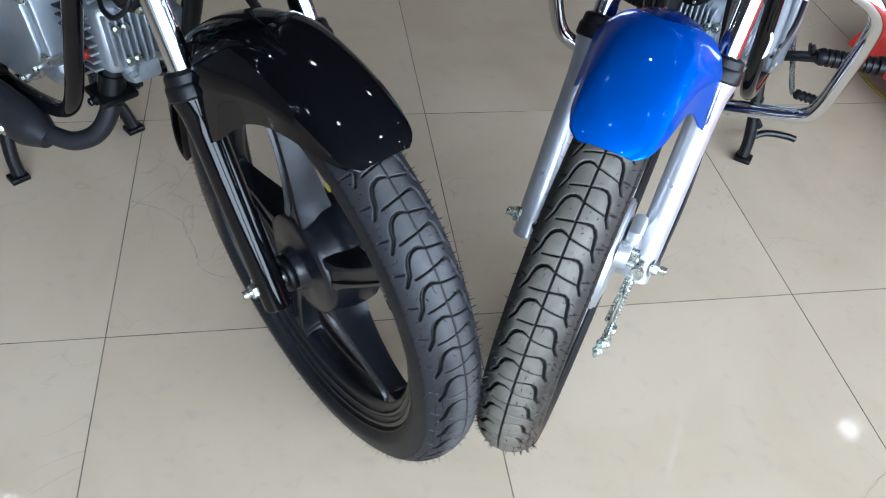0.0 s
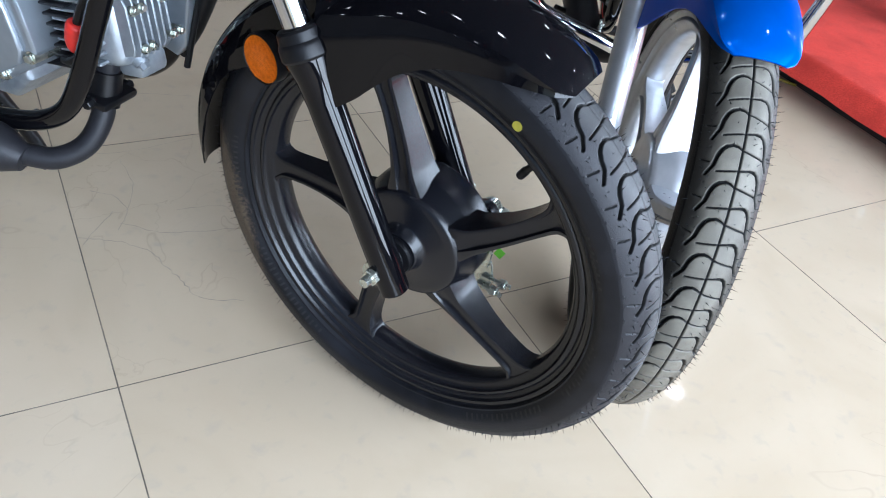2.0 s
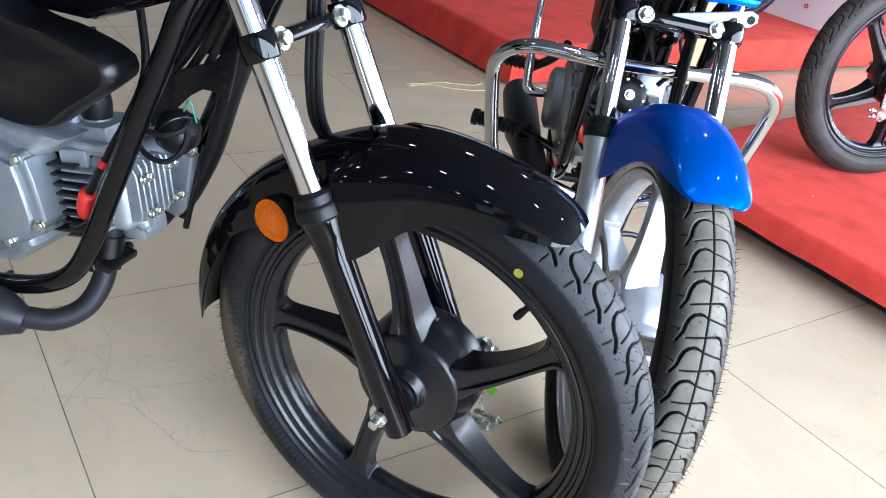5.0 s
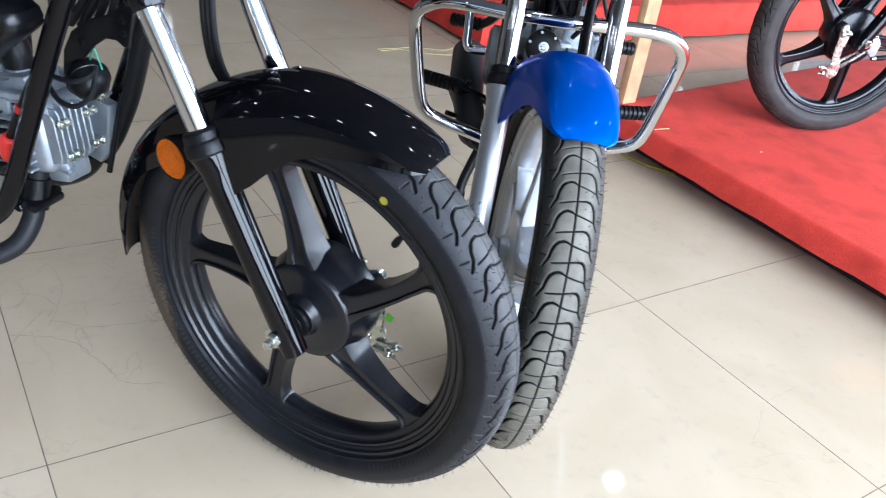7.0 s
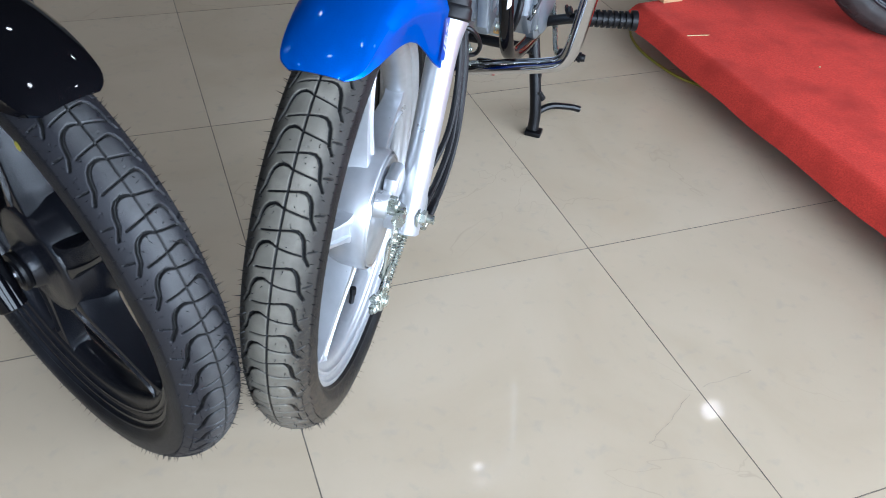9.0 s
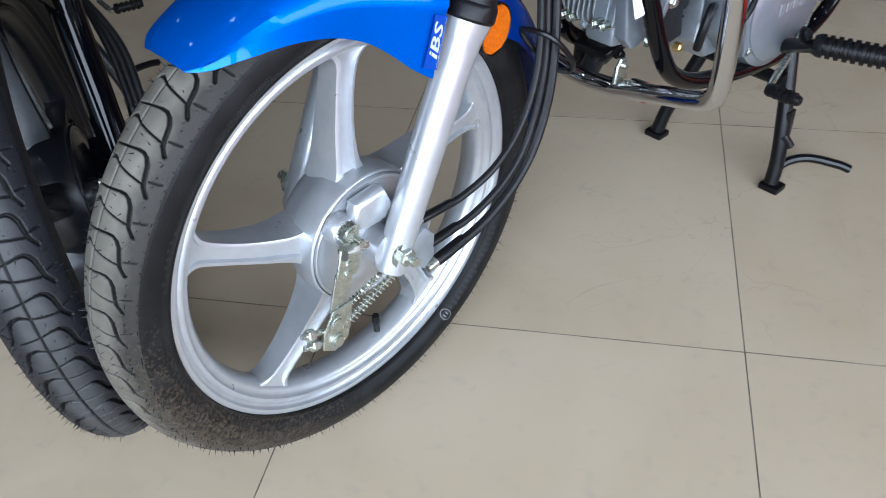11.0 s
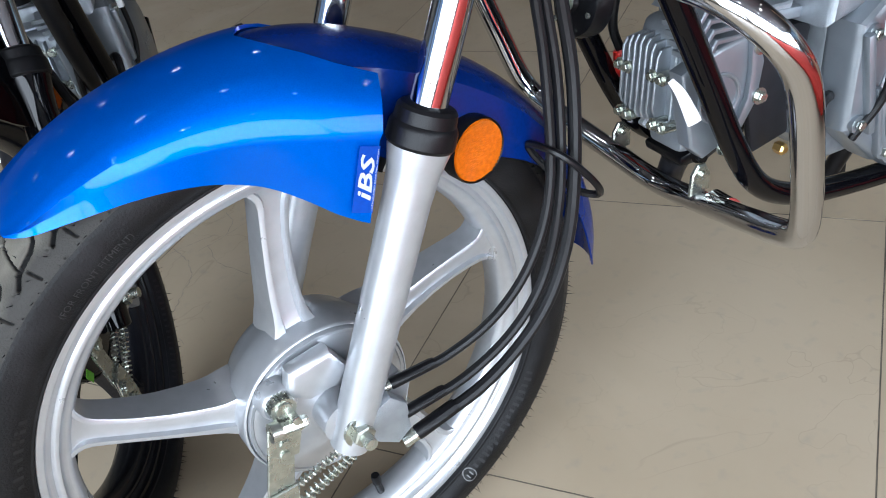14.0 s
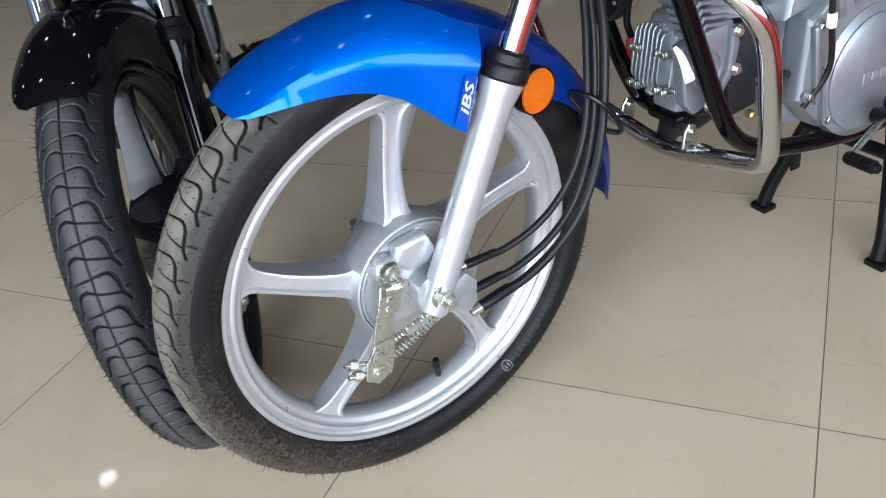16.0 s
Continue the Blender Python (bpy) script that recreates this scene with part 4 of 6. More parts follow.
def cables(bike, W, clip_on):
    """Brake and speedometer cables from the left axle up past the mudguard."""
    low = [[(-0.046, 0.080, 0.018), (-0.104, 0.086, 0.018), (-0.158, 0.094, 0.040), (-0.205, 0.092, 0.078), (-0.238, 0.084, 0.138), (-0.257, 0.066, 0.225), (-0.260, 0.056, 0.300), (-0.256, 0.045, 0.42), (-0.250, 0.040, 0.56)],
           [(-0.046, 0.090, -0.014), (-0.112, 0.095, -0.010), (-0.170, 0.098, 0.014), (-0.215, 0.094, 0.054), (-0.247, 0.086, 0.128), (-0.269, 0.066, 0.215), (-0.272, 0.053, 0.295), (-0.266, 0.044, 0.42), (-0.258, 0.038, 0.56)],
           [(-0.052, 0.096, -0.040), (-0.128, 0.101, -0.026), (-0.190, 0.102, 0.008), (-0.230, 0.098, 0.052), (-0.258, 0.090, 0.116), (-0.284, 0.068, 0.208), (-0.287, 0.055, 0.288), (-0.278, 0.046, 0.42), (-0.270, 0.044, 0.56)]]
    if not clip_on:
        low = [[(-0.030, 0.112 + d, 0.030), (-0.050, 0.116 + d, 0.070), (-0.096, 0.112 + d, 0.130), (-0.150, 0.094, 0.190), (-0.188 - d, 0.060, 0.255), (-0.195 - d, 0.042, 0.32), (-0.195 - d, 0.040, 0.42), (-0.195 - d, 0.038, 0.56)] for d in (0.0, 0.007, 0.014)]
    for pts, r in zip(low, (0.0046, 0.0048, 0.0062) if clip_on else (0.0046, 0.0052, 0.0056)):
        c = part("control_cable", tube(pts, r, 10, 8), M_HOSE, bike, "black rubber-sheathed control cable", W)
        d = (Vector(pts[0]) - Vector(pts[1])).normalized()
        bm = bmesh.new()
        rod_into(bm, Vector(pts[0]) - d * 0.004, Vector(pts[0]) + d * 0.014, r * 1.1, r * 0.9)
        part("cable_ferrule", bm, M_ZINC, c)
        bm = tube([Vector(pts[0]) - d * 0.045, Vector(pts[0]) - d * 0.04, Vector(pts[0]) - d * 0.002, Vector(pts[0])], [r * 1.05, r * 1.22, r * 1.25, r * 1.1], 10, 0)
        part("cable_boot", bm, M_PLASTIC, c)
    bm = bmesh.new()
    prism_into(bm, [(-0.012, 0.012), (-0.038, 0.020), (-0.052, 0.002), (-0.050, -0.030), (-0.034, -0.040), (-0.014, -0.022)], 0.014, pose(0, 0.089, 0), 0.003)
    part("cable_stay", bm, M_ALU, bike, "cast cable stay beside the axle", W)
    if not clip_on:
        return
    ring = [(-0.238, 0.058, 0.168), (-0.246, 0.092, 0.168), (-0.266, 0.108, 0.140), (-0.278, 0.102, 0.116), (-0.266, 0.084, 0.118), (-0.246, 0.068, 0.146)]
    part("cable_guide", tube(ring, 0.0035, 8, 6, closed=True), M_SATIN, bike, "black wire cable guide loop", W)


def engine(bike, tagged_up):
    """Small single-cylinder engine with its cylinder lying forward."""
    T = pose(-0.435, 0.004, 0.442, 0, -10, 0)        # head, its front along +x
    bm = bmesh.new()
    box_into(bm, (0.052, 0.100, 0.104), T, 0.016, 3)
    head = part("cylinder_head", bm, M_ALU, bike, "finned cast aluminium cylinder head", angle=30)
    y0, gap, drop = (-0.048, 0.0084, -0.006) if tagged_up else (-0.040, 0.0108, 0.0)
    for i in range(7):
        y = y0 + gap * i
        hgt = 0.092 - 0.0018 * (i - 3) ** 2
        bm = prism([(0.018, -hgt / 2), (0.038, -hgt / 2 + 0.004), (0.042, -hgt / 2 + 0.012), (0.042, hgt / 2 - 0.012), (0.038, hgt / 2 - 0.004), (0.018, hgt / 2)], 0.0034, T @ pose(0, y, drop), 0.0009, 1)
        part("cooling_fin", bm, M_ALU, head, angle=30)
    if tagged_up:
        part("head_pad", box((0.014, 0.036, 0.080), T @ pose(0.020, 0.030, -0.006), 0.006, 3), M_ALU, head, angle=30)
        for k in range(3):
            part("low_rib", box((0.006, 0.0030, 0.074 - 0.008 * k), T @ pose(0.028 - 0.002 * k, 0.016 + 0.010 * k, -0.010 - 0.004 * k), 0.0012, 1), M_ALU, head, angle=30)
    for k in range(3):
        bm = prism([(-0.0030, -0.046 + 0.003 * k), (0.0030, -0.046 + 0.003 * k), (0.0045, 0.0), (0.0024, 0.044 - 0.002 * k), (-0.0036, 0.044 - 0.002 * k)], 0.018, T @ pose(0.026 - 0.0125 * k, 0.053, -0.002 - 0.003 * k, 0, 0, 8), 0.0022, 2)
        part("side_rib", bm, M_ALU, head, angle=30)
    sy, sz = (-0.020, -0.018) if tagged_up else (0.0, 0.0)
    for y, z in [(u + d + sy, v + sz) for u, v in ((0.0265, 0.0205), (-0.0240, 0.0185), (0.0335, -0.0270), (-0.0180, -0.0295)) for d in (-0.0065, 0.0065)]:
        bm = bmesh.new()
        p = T @ Vector((0.040, y, z))
        ax = T.to_3x3() @ Vector((1, 0, 0))
        rod_into(bm, p - ax * 0.02, p + ax * 0.001, 0.0062, 0.0060, 16)
        hexbolt_into(bm, p + ax * 0.001, ax, 0.0043, 0.007)
        part("head_nut", bm, M_ZINC, head, angle=25)
    bm = bmesh.new()
    low = T @ Vector((0.024, -0.019, -0.048))
    down = T.to_3x3() @ Vector((0.62, 0, -0.78))
    rod_into(bm, low - down * 0.02, low + down * 0.004, 0.0115, 0.0105, 20)
    hexbolt_into(bm, low + down * 0.004, down, 0.0062, 0.009)
    part("drain_lug", bm, M_ALU, head, angle=25)
    # level ribs along the right of the head
    for k in range(7):
        wide = 0.070 - 0.004 * abs(k - 3)
        part("side_fin", box((wide, 0.020, 0.0040), T @ pose(-0.026, -0.052, -0.043 + 0.0125 * k), 0.0014, 1), M_ALU, head, angle=30)
    part("side_panel", box((0.040, 0.012, 0.034), T @ pose(-0.042, -0.046, 0.040, 0, 0, 6), 0.005, 2), M_ALU, head, angle=30)
    part("port_block", box((0.040, 0.050, 0.030), T @ pose(0.004, 0.004, -0.060), 0.008, 2), M_ALU, head, angle=30)
    # rocker covers and stepped upper fins
    bm = bmesh.new()
    box_into(bm, (0.10, 0.09, 0.012), T @ pose(-0.045, 0, 0.054), 0.003)
    for k in range(4):
        prism_into(bm, [(-0.02 - 0.02 * k, 0.052), (0.012 - 0.021 * k, 0.056), (0.004 - 0.021 * k, 0.064), (-0.024 - 0.02 * k, 0.066)], 0.098 - 0.004 * k, T, 0.002, 1)
    box_into(bm, (0.048, 0.070, 0.022), T @ pose(-0.022, 0, 0.072), 0.004)
    part("rocker_cover", bm, M_ALU, bike, angle=30)
    # cylinder barrel fins
    bm = bmesh.new()
    box_into(bm, (0.10, 0.080, 0.085), T @ pose(-0.072, 0, 0), 0.01)
    barrel = part("cylinder_barrel", bm, M_EXH, bike, "black finned cylinder barrel", angle=30)
    for k in range(8):
        part("cooling_fin", box((0.088, 0.098, 0.0036), T @ pose(-0.076, -0.015, -0.052 + 0.0128 * k), 0.0012, 1), M_EXH, barrel, angle=30)
    # cam chain cover on the left of the head, with stepped fins along its top
    bm = bmesh.new()
    prism_into(bm, [(-0.376, 0.478), (-0.420, 0.488), (-0.452, 0.490), (-0.466, 0.484), (-0.472, 0.461), (-0.468, 0.440), (-0.462, 0.420), (-0.446, 0.400), (-0.430, 0.390), (-0.400, 0.382), (-0.384, 0.400)], 0.020, pose(0, 0.057, 0), 0.004, 3)
    prism_into(bm, [(-0.452, 0.486), (-0.463, 0.480), (-0.468, 0.461), (-0.460, 0.424), (-0.438, 0.396), (-0.432, 0.404), (-0.448, 0.430), (-0.452, 0.455)], 0.008, pose(0, 0.069, 0), 0.003, 2)
    lathe_into(bm, [(0.0250, 0.0), (0.0250, 0.0022), (0.0235, 0.0030), (0.0215, 0.0024), (0.0205, 0.0004)], 48, pose(-0.418, 0.0665, 0.440))
    cam = part("cam_cover", bm, M_COVER, bike, "silver cam chain cover", angle=30)
    for k in range(4):
        z = 0.487 + 0.0085 * k
        bm = prism([(-0.384, z + 0.002), (-0.412, z - 0.004), (-0.420, z + 0.004), (-0.462 + 0.003 * k, z - 0.002), (-0.462 + 0.003 * k, z + 0.003), (-0.418, z + 0.0095), (-0.410, z + 0.001), (-0.384, z + 0.007)], 0.022, pose(0, 0.054 - 0.004 * k, 0), 0.0012, 1)
        part("cooling_fin", bm, M_COVER, cam, angle=30)
    for x, z in ((-0.461, 0.428), (-0.462, 0.478), (-0.418, 0.391)):
        bm = bmesh.new()
        hexbolt_into(bm, (x, 0.073, z), (0, 1, 0), 0.0055, 0.007)
        part("cover_bolt", bm, M_ZINC, cam, angle=25)
    # crankcase
    bm = bmesh.new()
    prism_into(bm, [(-0.575, 0.500), (-0.562, 0.400), (-0.548, 0.335), (-0.580, 0.300), (-0.700, 0.288), (-0.800, 0.310), (-0.840, 0.380), (-0.830, 0.460), (-0.760, 0.520), (-0.640, 0.545), (-0.560, 0.540)],
               0.120, pose(0, 0, 0), 0.012, 3)
    crank = part("crankcase", bm, M_ALU, bike, "cast aluminium crankcase", angle=30)
    bm = bmesh.new()
    prism_into(bm, [(-0.560, 0.470), (-0.550, 0.360), (-0.600, 0.305), (-0.700, 0.292), (-0.790, 0.320), (-0.815, 0.400), (-0.780, 0.460), (-0.700, 0.490), (-0.620, 0.505)], 0.045, pose(0, 0.078, 0), 0.010, 3)
    m = pose(-0.680, 0.098, 0.366)
    lathe_into(bm, [(0.096, -0.010), (0.094, 0.004), (0.084, 0.010)], 64, m)
    part("left_crankcase_cover", bm, M_COVER, crank, "silver painted left crankcase cover", angle=30)
    for x, z0, z1, t in ((-0.572, 0.350, 0.462, 0.010), (-0.590, 0.318, 0.400, 0.007), (-0.606, 0.460, 0.498, 0.012), (-0.640, 0.470, 0.500, 0.010)):
        part("cover_rib", box((t, 0.010, z1 - z0), pose(x, 0.104, (z0 + z1) / 2, 0, 8, 0), 0.003, 2), M_COVER, crank, angle=30)
    bm = prism([(-0.545, 0.530), (-0.535, 0.470), (-0.575, 0.476), (-0.640, 0.505), (-0.700, 0.515), (-0.700, 0.550), (-0.600, 0.560)], 0.060, pose(0, 0.055, 0), 0.010, 3)
    part("upper_case_casting", bm, M_ALU, crank, angle=30)
    # solid black block gives the shade of the gap behind the cylinder
    part("chain_cavity", box((0.052, 0.010, 0.120), pose(-0.502, 0.040, 0.405, 0, 6, 0), 0.004), M_EXH, crank, "black block in place of the shaded gap behind the cylinder")
    part("rubber_hose", tube([(-0.548, 0.078, 0.395), (-0.528, 0.088, 0.400), (-0.516, 0.088, 0.375), (-0.520, 0.080, 0.345)], 0.006, 10, 5), M_HOSE, crank)
    bm = lathe([(0.084, 0.008), (0.0835, 0.012), (0.076, 0.0165), (0.0001, 0.0175)], 64, m)
    part("magneto_cover", bm, M_COVER, crank, "round silver magneto cover", angle=40)
    bm = bmesh.new()
    for i in range(4):
        box_into(bm, (0.012, 0.0016, 0.017 if i in (0, 3) else 0.013), m @ pose(0.020 - 0.017 * i, 0.0176, -0.002), 0.0006, 1)
    part("raised_badge", bm, M_ALU, crank)
    for x, z in ((-0.574, 0.458), (-0.564, 0.366), (-0.606, 0.318), (-0.690, 0.478), (-0.786, 0.340)):
        bm = bmesh.new()
        rod_into(bm, (x, 0.08, z), (x, 0.1035, z), 0.0105, 0.0095, 18)
        part("bolt_boss", bm, M_COVER, crank, angle=30)
        bm = bmesh.new()
        hexbolt_into(bm, (x, 0.1035, z), (0, 1, 0), 0.0055, 0.006, False)
        part("case_bolt", bm, M_ZINC, crank, angle=25)
    # right cover, with a raised lip round its outer face
    edge = [(-0.538, 0.484), (-0.520, 0.480), (-0.510, 0.456), (-0.494, 0.404), (-0.501, 0.382), (-0.549, 0.350), (-0.620, 0.302), (-0.760, 0.290), (-0.830, 0.350), (-0.830, 0.440), (-0.760, 0.490), (-0.650, 0.500)]
    bm = bmesh.new()
    prism_into(bm, edge, 0.054, pose(0, -0.062, 0), 0.006, 3)
    prism_into(bm, [(-0.660 + (x + 0.660) * 0.90, 0.400 + (z - 0.400) * 0.88) for x, z in edge], 0.010, pose(0, -0.092, 0), 0.004, 3)
    lathe_into(bm, [(0.070, 0.0), (0.068, 0.026), (0.055, 0.034), (0.0001, 0.036)], 48, pose(-0.735, -0.092, 0.390, 0, 0, 180))
    part("right_crankcase_cover", bm, M_COVER, crank, "silver painted right crankcase cover", angle=30)
    for x, z in ((-0.531, 0.478), (-0.503, 0.396), (-0.552, 0.358), (-0.616, 0.310), (-0.700, 0.487), (-0.610, 0.487)):
        bm = bmesh.new()
        rod_into(bm, (x, -0.05, z), (x, -0.090, z), 0.0085)
        hexbolt_into(bm, (x, -0.090, z), (0, -1, 0), 0.0055, 0.006, False)
        part("case_bolt", bm, M_ZINC, crank, angle=25)
    # top of the crankcase, sloping up to the inlet
    bm = prism([(-0.470, 0.516), (-0.500, 0.488), (-0.545, 0.464), (-0.640, 0.455), (-0.700, 0.500), (-0.640, 0.520), (-0.560, 0.512), (-0.520, 0.514)], 0.070, pose(0, -0.036, 0), 0.010, 3)
    part("upper_case_casting", bm, M_ALU, crank, angle=30)
    # inlet, spark plug lead
    bm = tube([(-0.478, 0.0, 0.480), (-0.480, 0.0, 0.500), (-0.480, 0.0, 0.502), (-0.484, 0.0, 0.530)], [0.026, 0.024, 0.018, 0.0165], 22, 0)
    rod_into(bm, (-0.505, -0.016, 0.49), (-0.507, -0.016, 0.528), 0.0095, sides=16)
    box_into(bm, (0.062, 0.046, 0.010), pose(-0.484, -0.004, 0.496, 0, -10, 0), 0.003)
    part("inlet_pipe", bm, M_ALU, bike, angle=30)
    part("inlet_rubber", tube([(-0.483, 0.0, 0.522), (-0.486, 0.0, 0.545), (-0.505, 0.0, 0.575), (-0.570, 0.0, 0.600)], [0.0190, 0.0200, 0.0195, 0.022], 20, 5), M_HOSE, bike, "black rubber inlet joint")
    if tagged_up:
        part("plug_cap", tube([(-0.426, -0.058, 0.415), (-0.421, -0.074, 0.428), (-0.421, -0.080, 0.446)], [0.011, 0.012, 0.009], 14, 4), M_RED, bike, "red rubber spark plug cap")
        lead = [(-0.421, -0.080, 0.442), (-0.411, -0.078, 0.480), (-0.418, -0.066, 0.540), (-0.408, -0.040, 0.60), (-0.425, -0.015, 0.67), (-0.46, 0.0, 0.73)]
    else:
        cap = part("plug_cap", tube([(-0.452, -0.052, 0.418), (-0.447, -0.068, 0.424), (-0.4440, -0.072, 0.436), (-0.4400, -0.073, 0.452), (-0.4385, -0.073, 0.456)], [0.0085, 0.0115, 0.0125, 0.0120, 0.0085], 16, 4), M_RED, bike, "red rubber spark plug cap")
        part("lead_band", tube([(-0.4165, -0.074, 0.497), (-0.4125, -0.074, 0.506)], 0.0066, 12, 0), M_RED, cap, "red band on the plug lead")
        part("rubber_hose", tube([(-0.470, -0.070, 0.398), (-0.452, -0.076, 0.404), (-0.430, -0.078, 0.424), (-0.415, -0.070, 0.450)], 0.0050, 10, 6), M_HOSE, bike)
        lead = [(-0.441, -0.073, 0.450), (-0.428, -0.074, 0.478), (-0.4145, -0.074, 0.502), (-0.400, -0.072, 0.532), (-0.388, -0.064, 0.562), (-0.380, -0.040, 0.62), (-0.42, 0.0, 0.70)]
    part("plug_lead", tube(lead, 0.0050, 10, 6), M_HOSE, bike)
    if tagged_up:
        part("paper_tag", tube([(-0.333, 0.1030, 0.502), (-0.341, 0.1060, 0.488), (-0.354, 0.1045, 0.460), (-0.357, 0.1040, 0.453)], [0.0026, 0.0044, 0.0064, 0.0064], 12, 5, flat=0.16), M_WHITE, bike, "white paper tag")
    part("gear_wire", tube([(-0.560, 0.090, 0.600), (-0.572, 0.112, 0.540), (-0.578, 0.116, 0.470), (-0.585, 0.114, 0.400), (-0.560, 0.100, 0.350)], 0.0042, 8, 6), M_HOSE, bike)
    part("wire_tag", box((0.010, 0.010, 0.020), pose(-0.578, 0.116, 0.468), 0.002), M_WHITE, bike, "white wire tag")
    part("drain_nut", lathe([(0.0065, 0), (0.0065, 0.010), (0.004, 0.012), (0.0001, 0.012)], 6, pose(-0.512, 0.050, 0.342)), M_BRASS, bike, "brass union nut")


def exhaust(bike):
    bm = tube([(-0.448, -0.016, 0.400), (-0.453, -0.026, 0.352), (-0.452, -0.040, 0.310), (-0.462, -0.062, 0.276), (-0.486, -0.088, 0.260), (-0.515, -0.106, 0.262), (-0.540, -0.118, 0.268)], 0.0148, 20, 8)
    pipe = part("exhaust_pipe", bm, M_EXH, bike, "matt black exhaust pipe", angle=40)
    bm = tube([(-0.515, -0.114, 0.260), (-0.535, -0.119, 0.265), (-0.550, -0.123, 0.268), (-0.700, -0.150, 0.284), (-0.760, -0.160, 0.290), (-0.98, -0.175, 0.31), (-1.00, -0.176, 0.312)],
              [0.017, 0.027, 0.033, 0.035, 0.042, 0.042, 0.032], 24, 0)
    part("silencer", bm, M_EXH, pipe, "matt black silencer", angle=40)
    bm = bmesh.new()
    box_into(bm, (0.054, 0.060, 0.012), pose(-0.454, -0.028, 0.341, 0, 6, 0), 0.004)
    tube_into(bm, [(-0.452, -0.022, 0.372), (-0.454, -0.028, 0.341), (-0.453, -0.034, 0.326)], [0.020, 0.021, 0.0205], 18, 0)
    hexbolt_into(bm, (-0.45, -0.056, 0.341), (0.2, -1, 0), 0.006, 0.012)
    hexbolt_into(bm, (-0.45, 0.002, 0.339), (0.2, 1, 0), 0.006, 0.012)
    part("exhaust_flange", bm, M_SATIN, pipe)
    bm = bmesh.new()
    hexbolt_into(bm, (-0.575, -0.158, 0.268), (0, -1, 0), 0.008, 0.008)
    part("heat_shield_bolt", bm, M_ZINC, pipe, angle=25)


def cradle_frame(bike, dx, right_hand):
    for side in (1, -1):
        pts = [(-0.235 + dx, side * 0.035, 0.84), (-0.290 + dx, side * 0.080, 0.735), (-0.315 + dx, side * 0.088, 0.67), (-0.352 + dx, side * 0.090, 0.580), (-0.392 + dx, side * 0.090, 0.480), (-0.424 + dx, side * 0.090, 0.400),
               (-0.455 + dx, side * 0.090, 0.345), (-0.500 + dx, side * 0.090, 0.312), (-0.560 + dx, side * 0.090, 0.292), (-0.650, side * 0.090, 0.272), (-0.740, side * 0.088, 0.264), (-0.840, side * 0.085, 0.285), (-0.90, side * 0.085, 0.34)]
        part("frame_tube", tube(pts, 0.0122 if right_hand else 0.0132, 16, 6), M_BLACK, bike, "gloss black cradle tube")
    bm = tube([(-0.190, 0, 0.86), (-0.262, 0, 0.72), (-0.27, 0, 0.70)], 0.020, 16, 0)
    part("head_tube", bm, M_BLACK, bike)
    # added dark backing plate that hides the bright floor, then the gusset under the head tube
    bm = prism([(-0.225, 0.760), (-0.268, 0.655), (-0.300, 0.640), (-0.345, 0.632), (-0.330, 0.660), (-0.290, 0.740)], 0.006, pose(0, 0.020, 0), 0.001, 1)
    part("steering_plate", bm, M_SATIN, bike, "added flat black plate that keeps the steering head area dark")
    bm = prism([(-0.270, 0.668), (-0.274, 0.640), (-0.282, 0.600), (-0.290, 0.600), (-0.300, 0.606), (-0.316, 0.605), (-0.334, 0.592), (-0.352, 0.572), (-0.372, 0.548), (-0.388, 0.540), (-0.384, 0.575), (-0.370, 0.602), (-0.342, 0.624), (-0.304, 0.640), (-0.282, 0.664)], 0.005, pose(0, -0.020, 0), 0.001, 1)
    gusset = part("gusset_plate", bm, M_SATIN, bike, "curved flat black frame gusset plate")
    for x, z in ((-0.290, 0.634), (-0.288, 0.618), (-0.352, 0.592)):
        bm = bmesh.new()
        hexbolt_into(bm, (x, -0.0225, z), (0, -1, 0), 0.0040, 0.003)
        part("gusset_bolt", bm, M_SATIN, gusset, angle=25)
    for k in range(4):
        part("control_cable", tube([(-0.268 - 0.016 * k, -0.030 + 0.012 * k, 0.72), (-0.288 - 0.017 * k, -0.030 + 0.010 * k, 0.675), (-0.312 - 0.018 * k, -0.012 + 0.006 * k, 0.640), (-0.345 - 0.018 * k, 0.010, 0.600)], 0.0048 + 0.0006 * k, 10, 5), M_HOSE, bike)
    # harness hanging down in front of the engine
    if not right_hand:
        part("wiring_harness", tube([(-0.292, 0.064, 0.70), (-0.312, 0.070, 0.64), (-0.334, 0.072, 0.58), (-0.358, 0.072, 0.49), (-0.386, 0.072, 0.42), (-0.404, 0.066, 0.375)], [0.011, 0.015, 0.015, 0.013, 0.011, 0.005], 12, 6), M_HOSE, bike, "taped black wiring harness tied to the frame tube")
        part("harness_tail", tube([(-0.372, 0.070, 0.49), (-0.380, 0.058, 0.42), (-0.386, 0.050, 0.37)], 0.0045, 8, 5), M_HOSE, bike)
    if right_hand:
        return
    coil = pose(-0.352, -0.018, 0.542, 24, 14, 62)
    prof = [(0.027 * math.sin(math.pi * q / 16) if 0 < q < 16 else 0.0001, -0.030 * math.cos(math.pi * q / 16)) for q in range(17)]
    body = part("horn_coil", lathe(prof, 28, coil), M_PLASTIC, bike, "round black solenoid in a wire clamp")
    part("coil_strap", lathe([(0.0272, -0.005), (0.0284, -0.004), (0.0284, 0.004), (0.0272, 0.005)], 32, coil, closed=True), M_SATIN, body)
    bm = bmesh.new()
    hexbolt_into(bm, coil @ Vector((0.012, -0.026, -0.006)), coil.to_3x3() @ Vector((0.3, -1, 0)), 0.005, 0.005)
    part("coil_screw", bm, M_ZINC, body, angle=25)
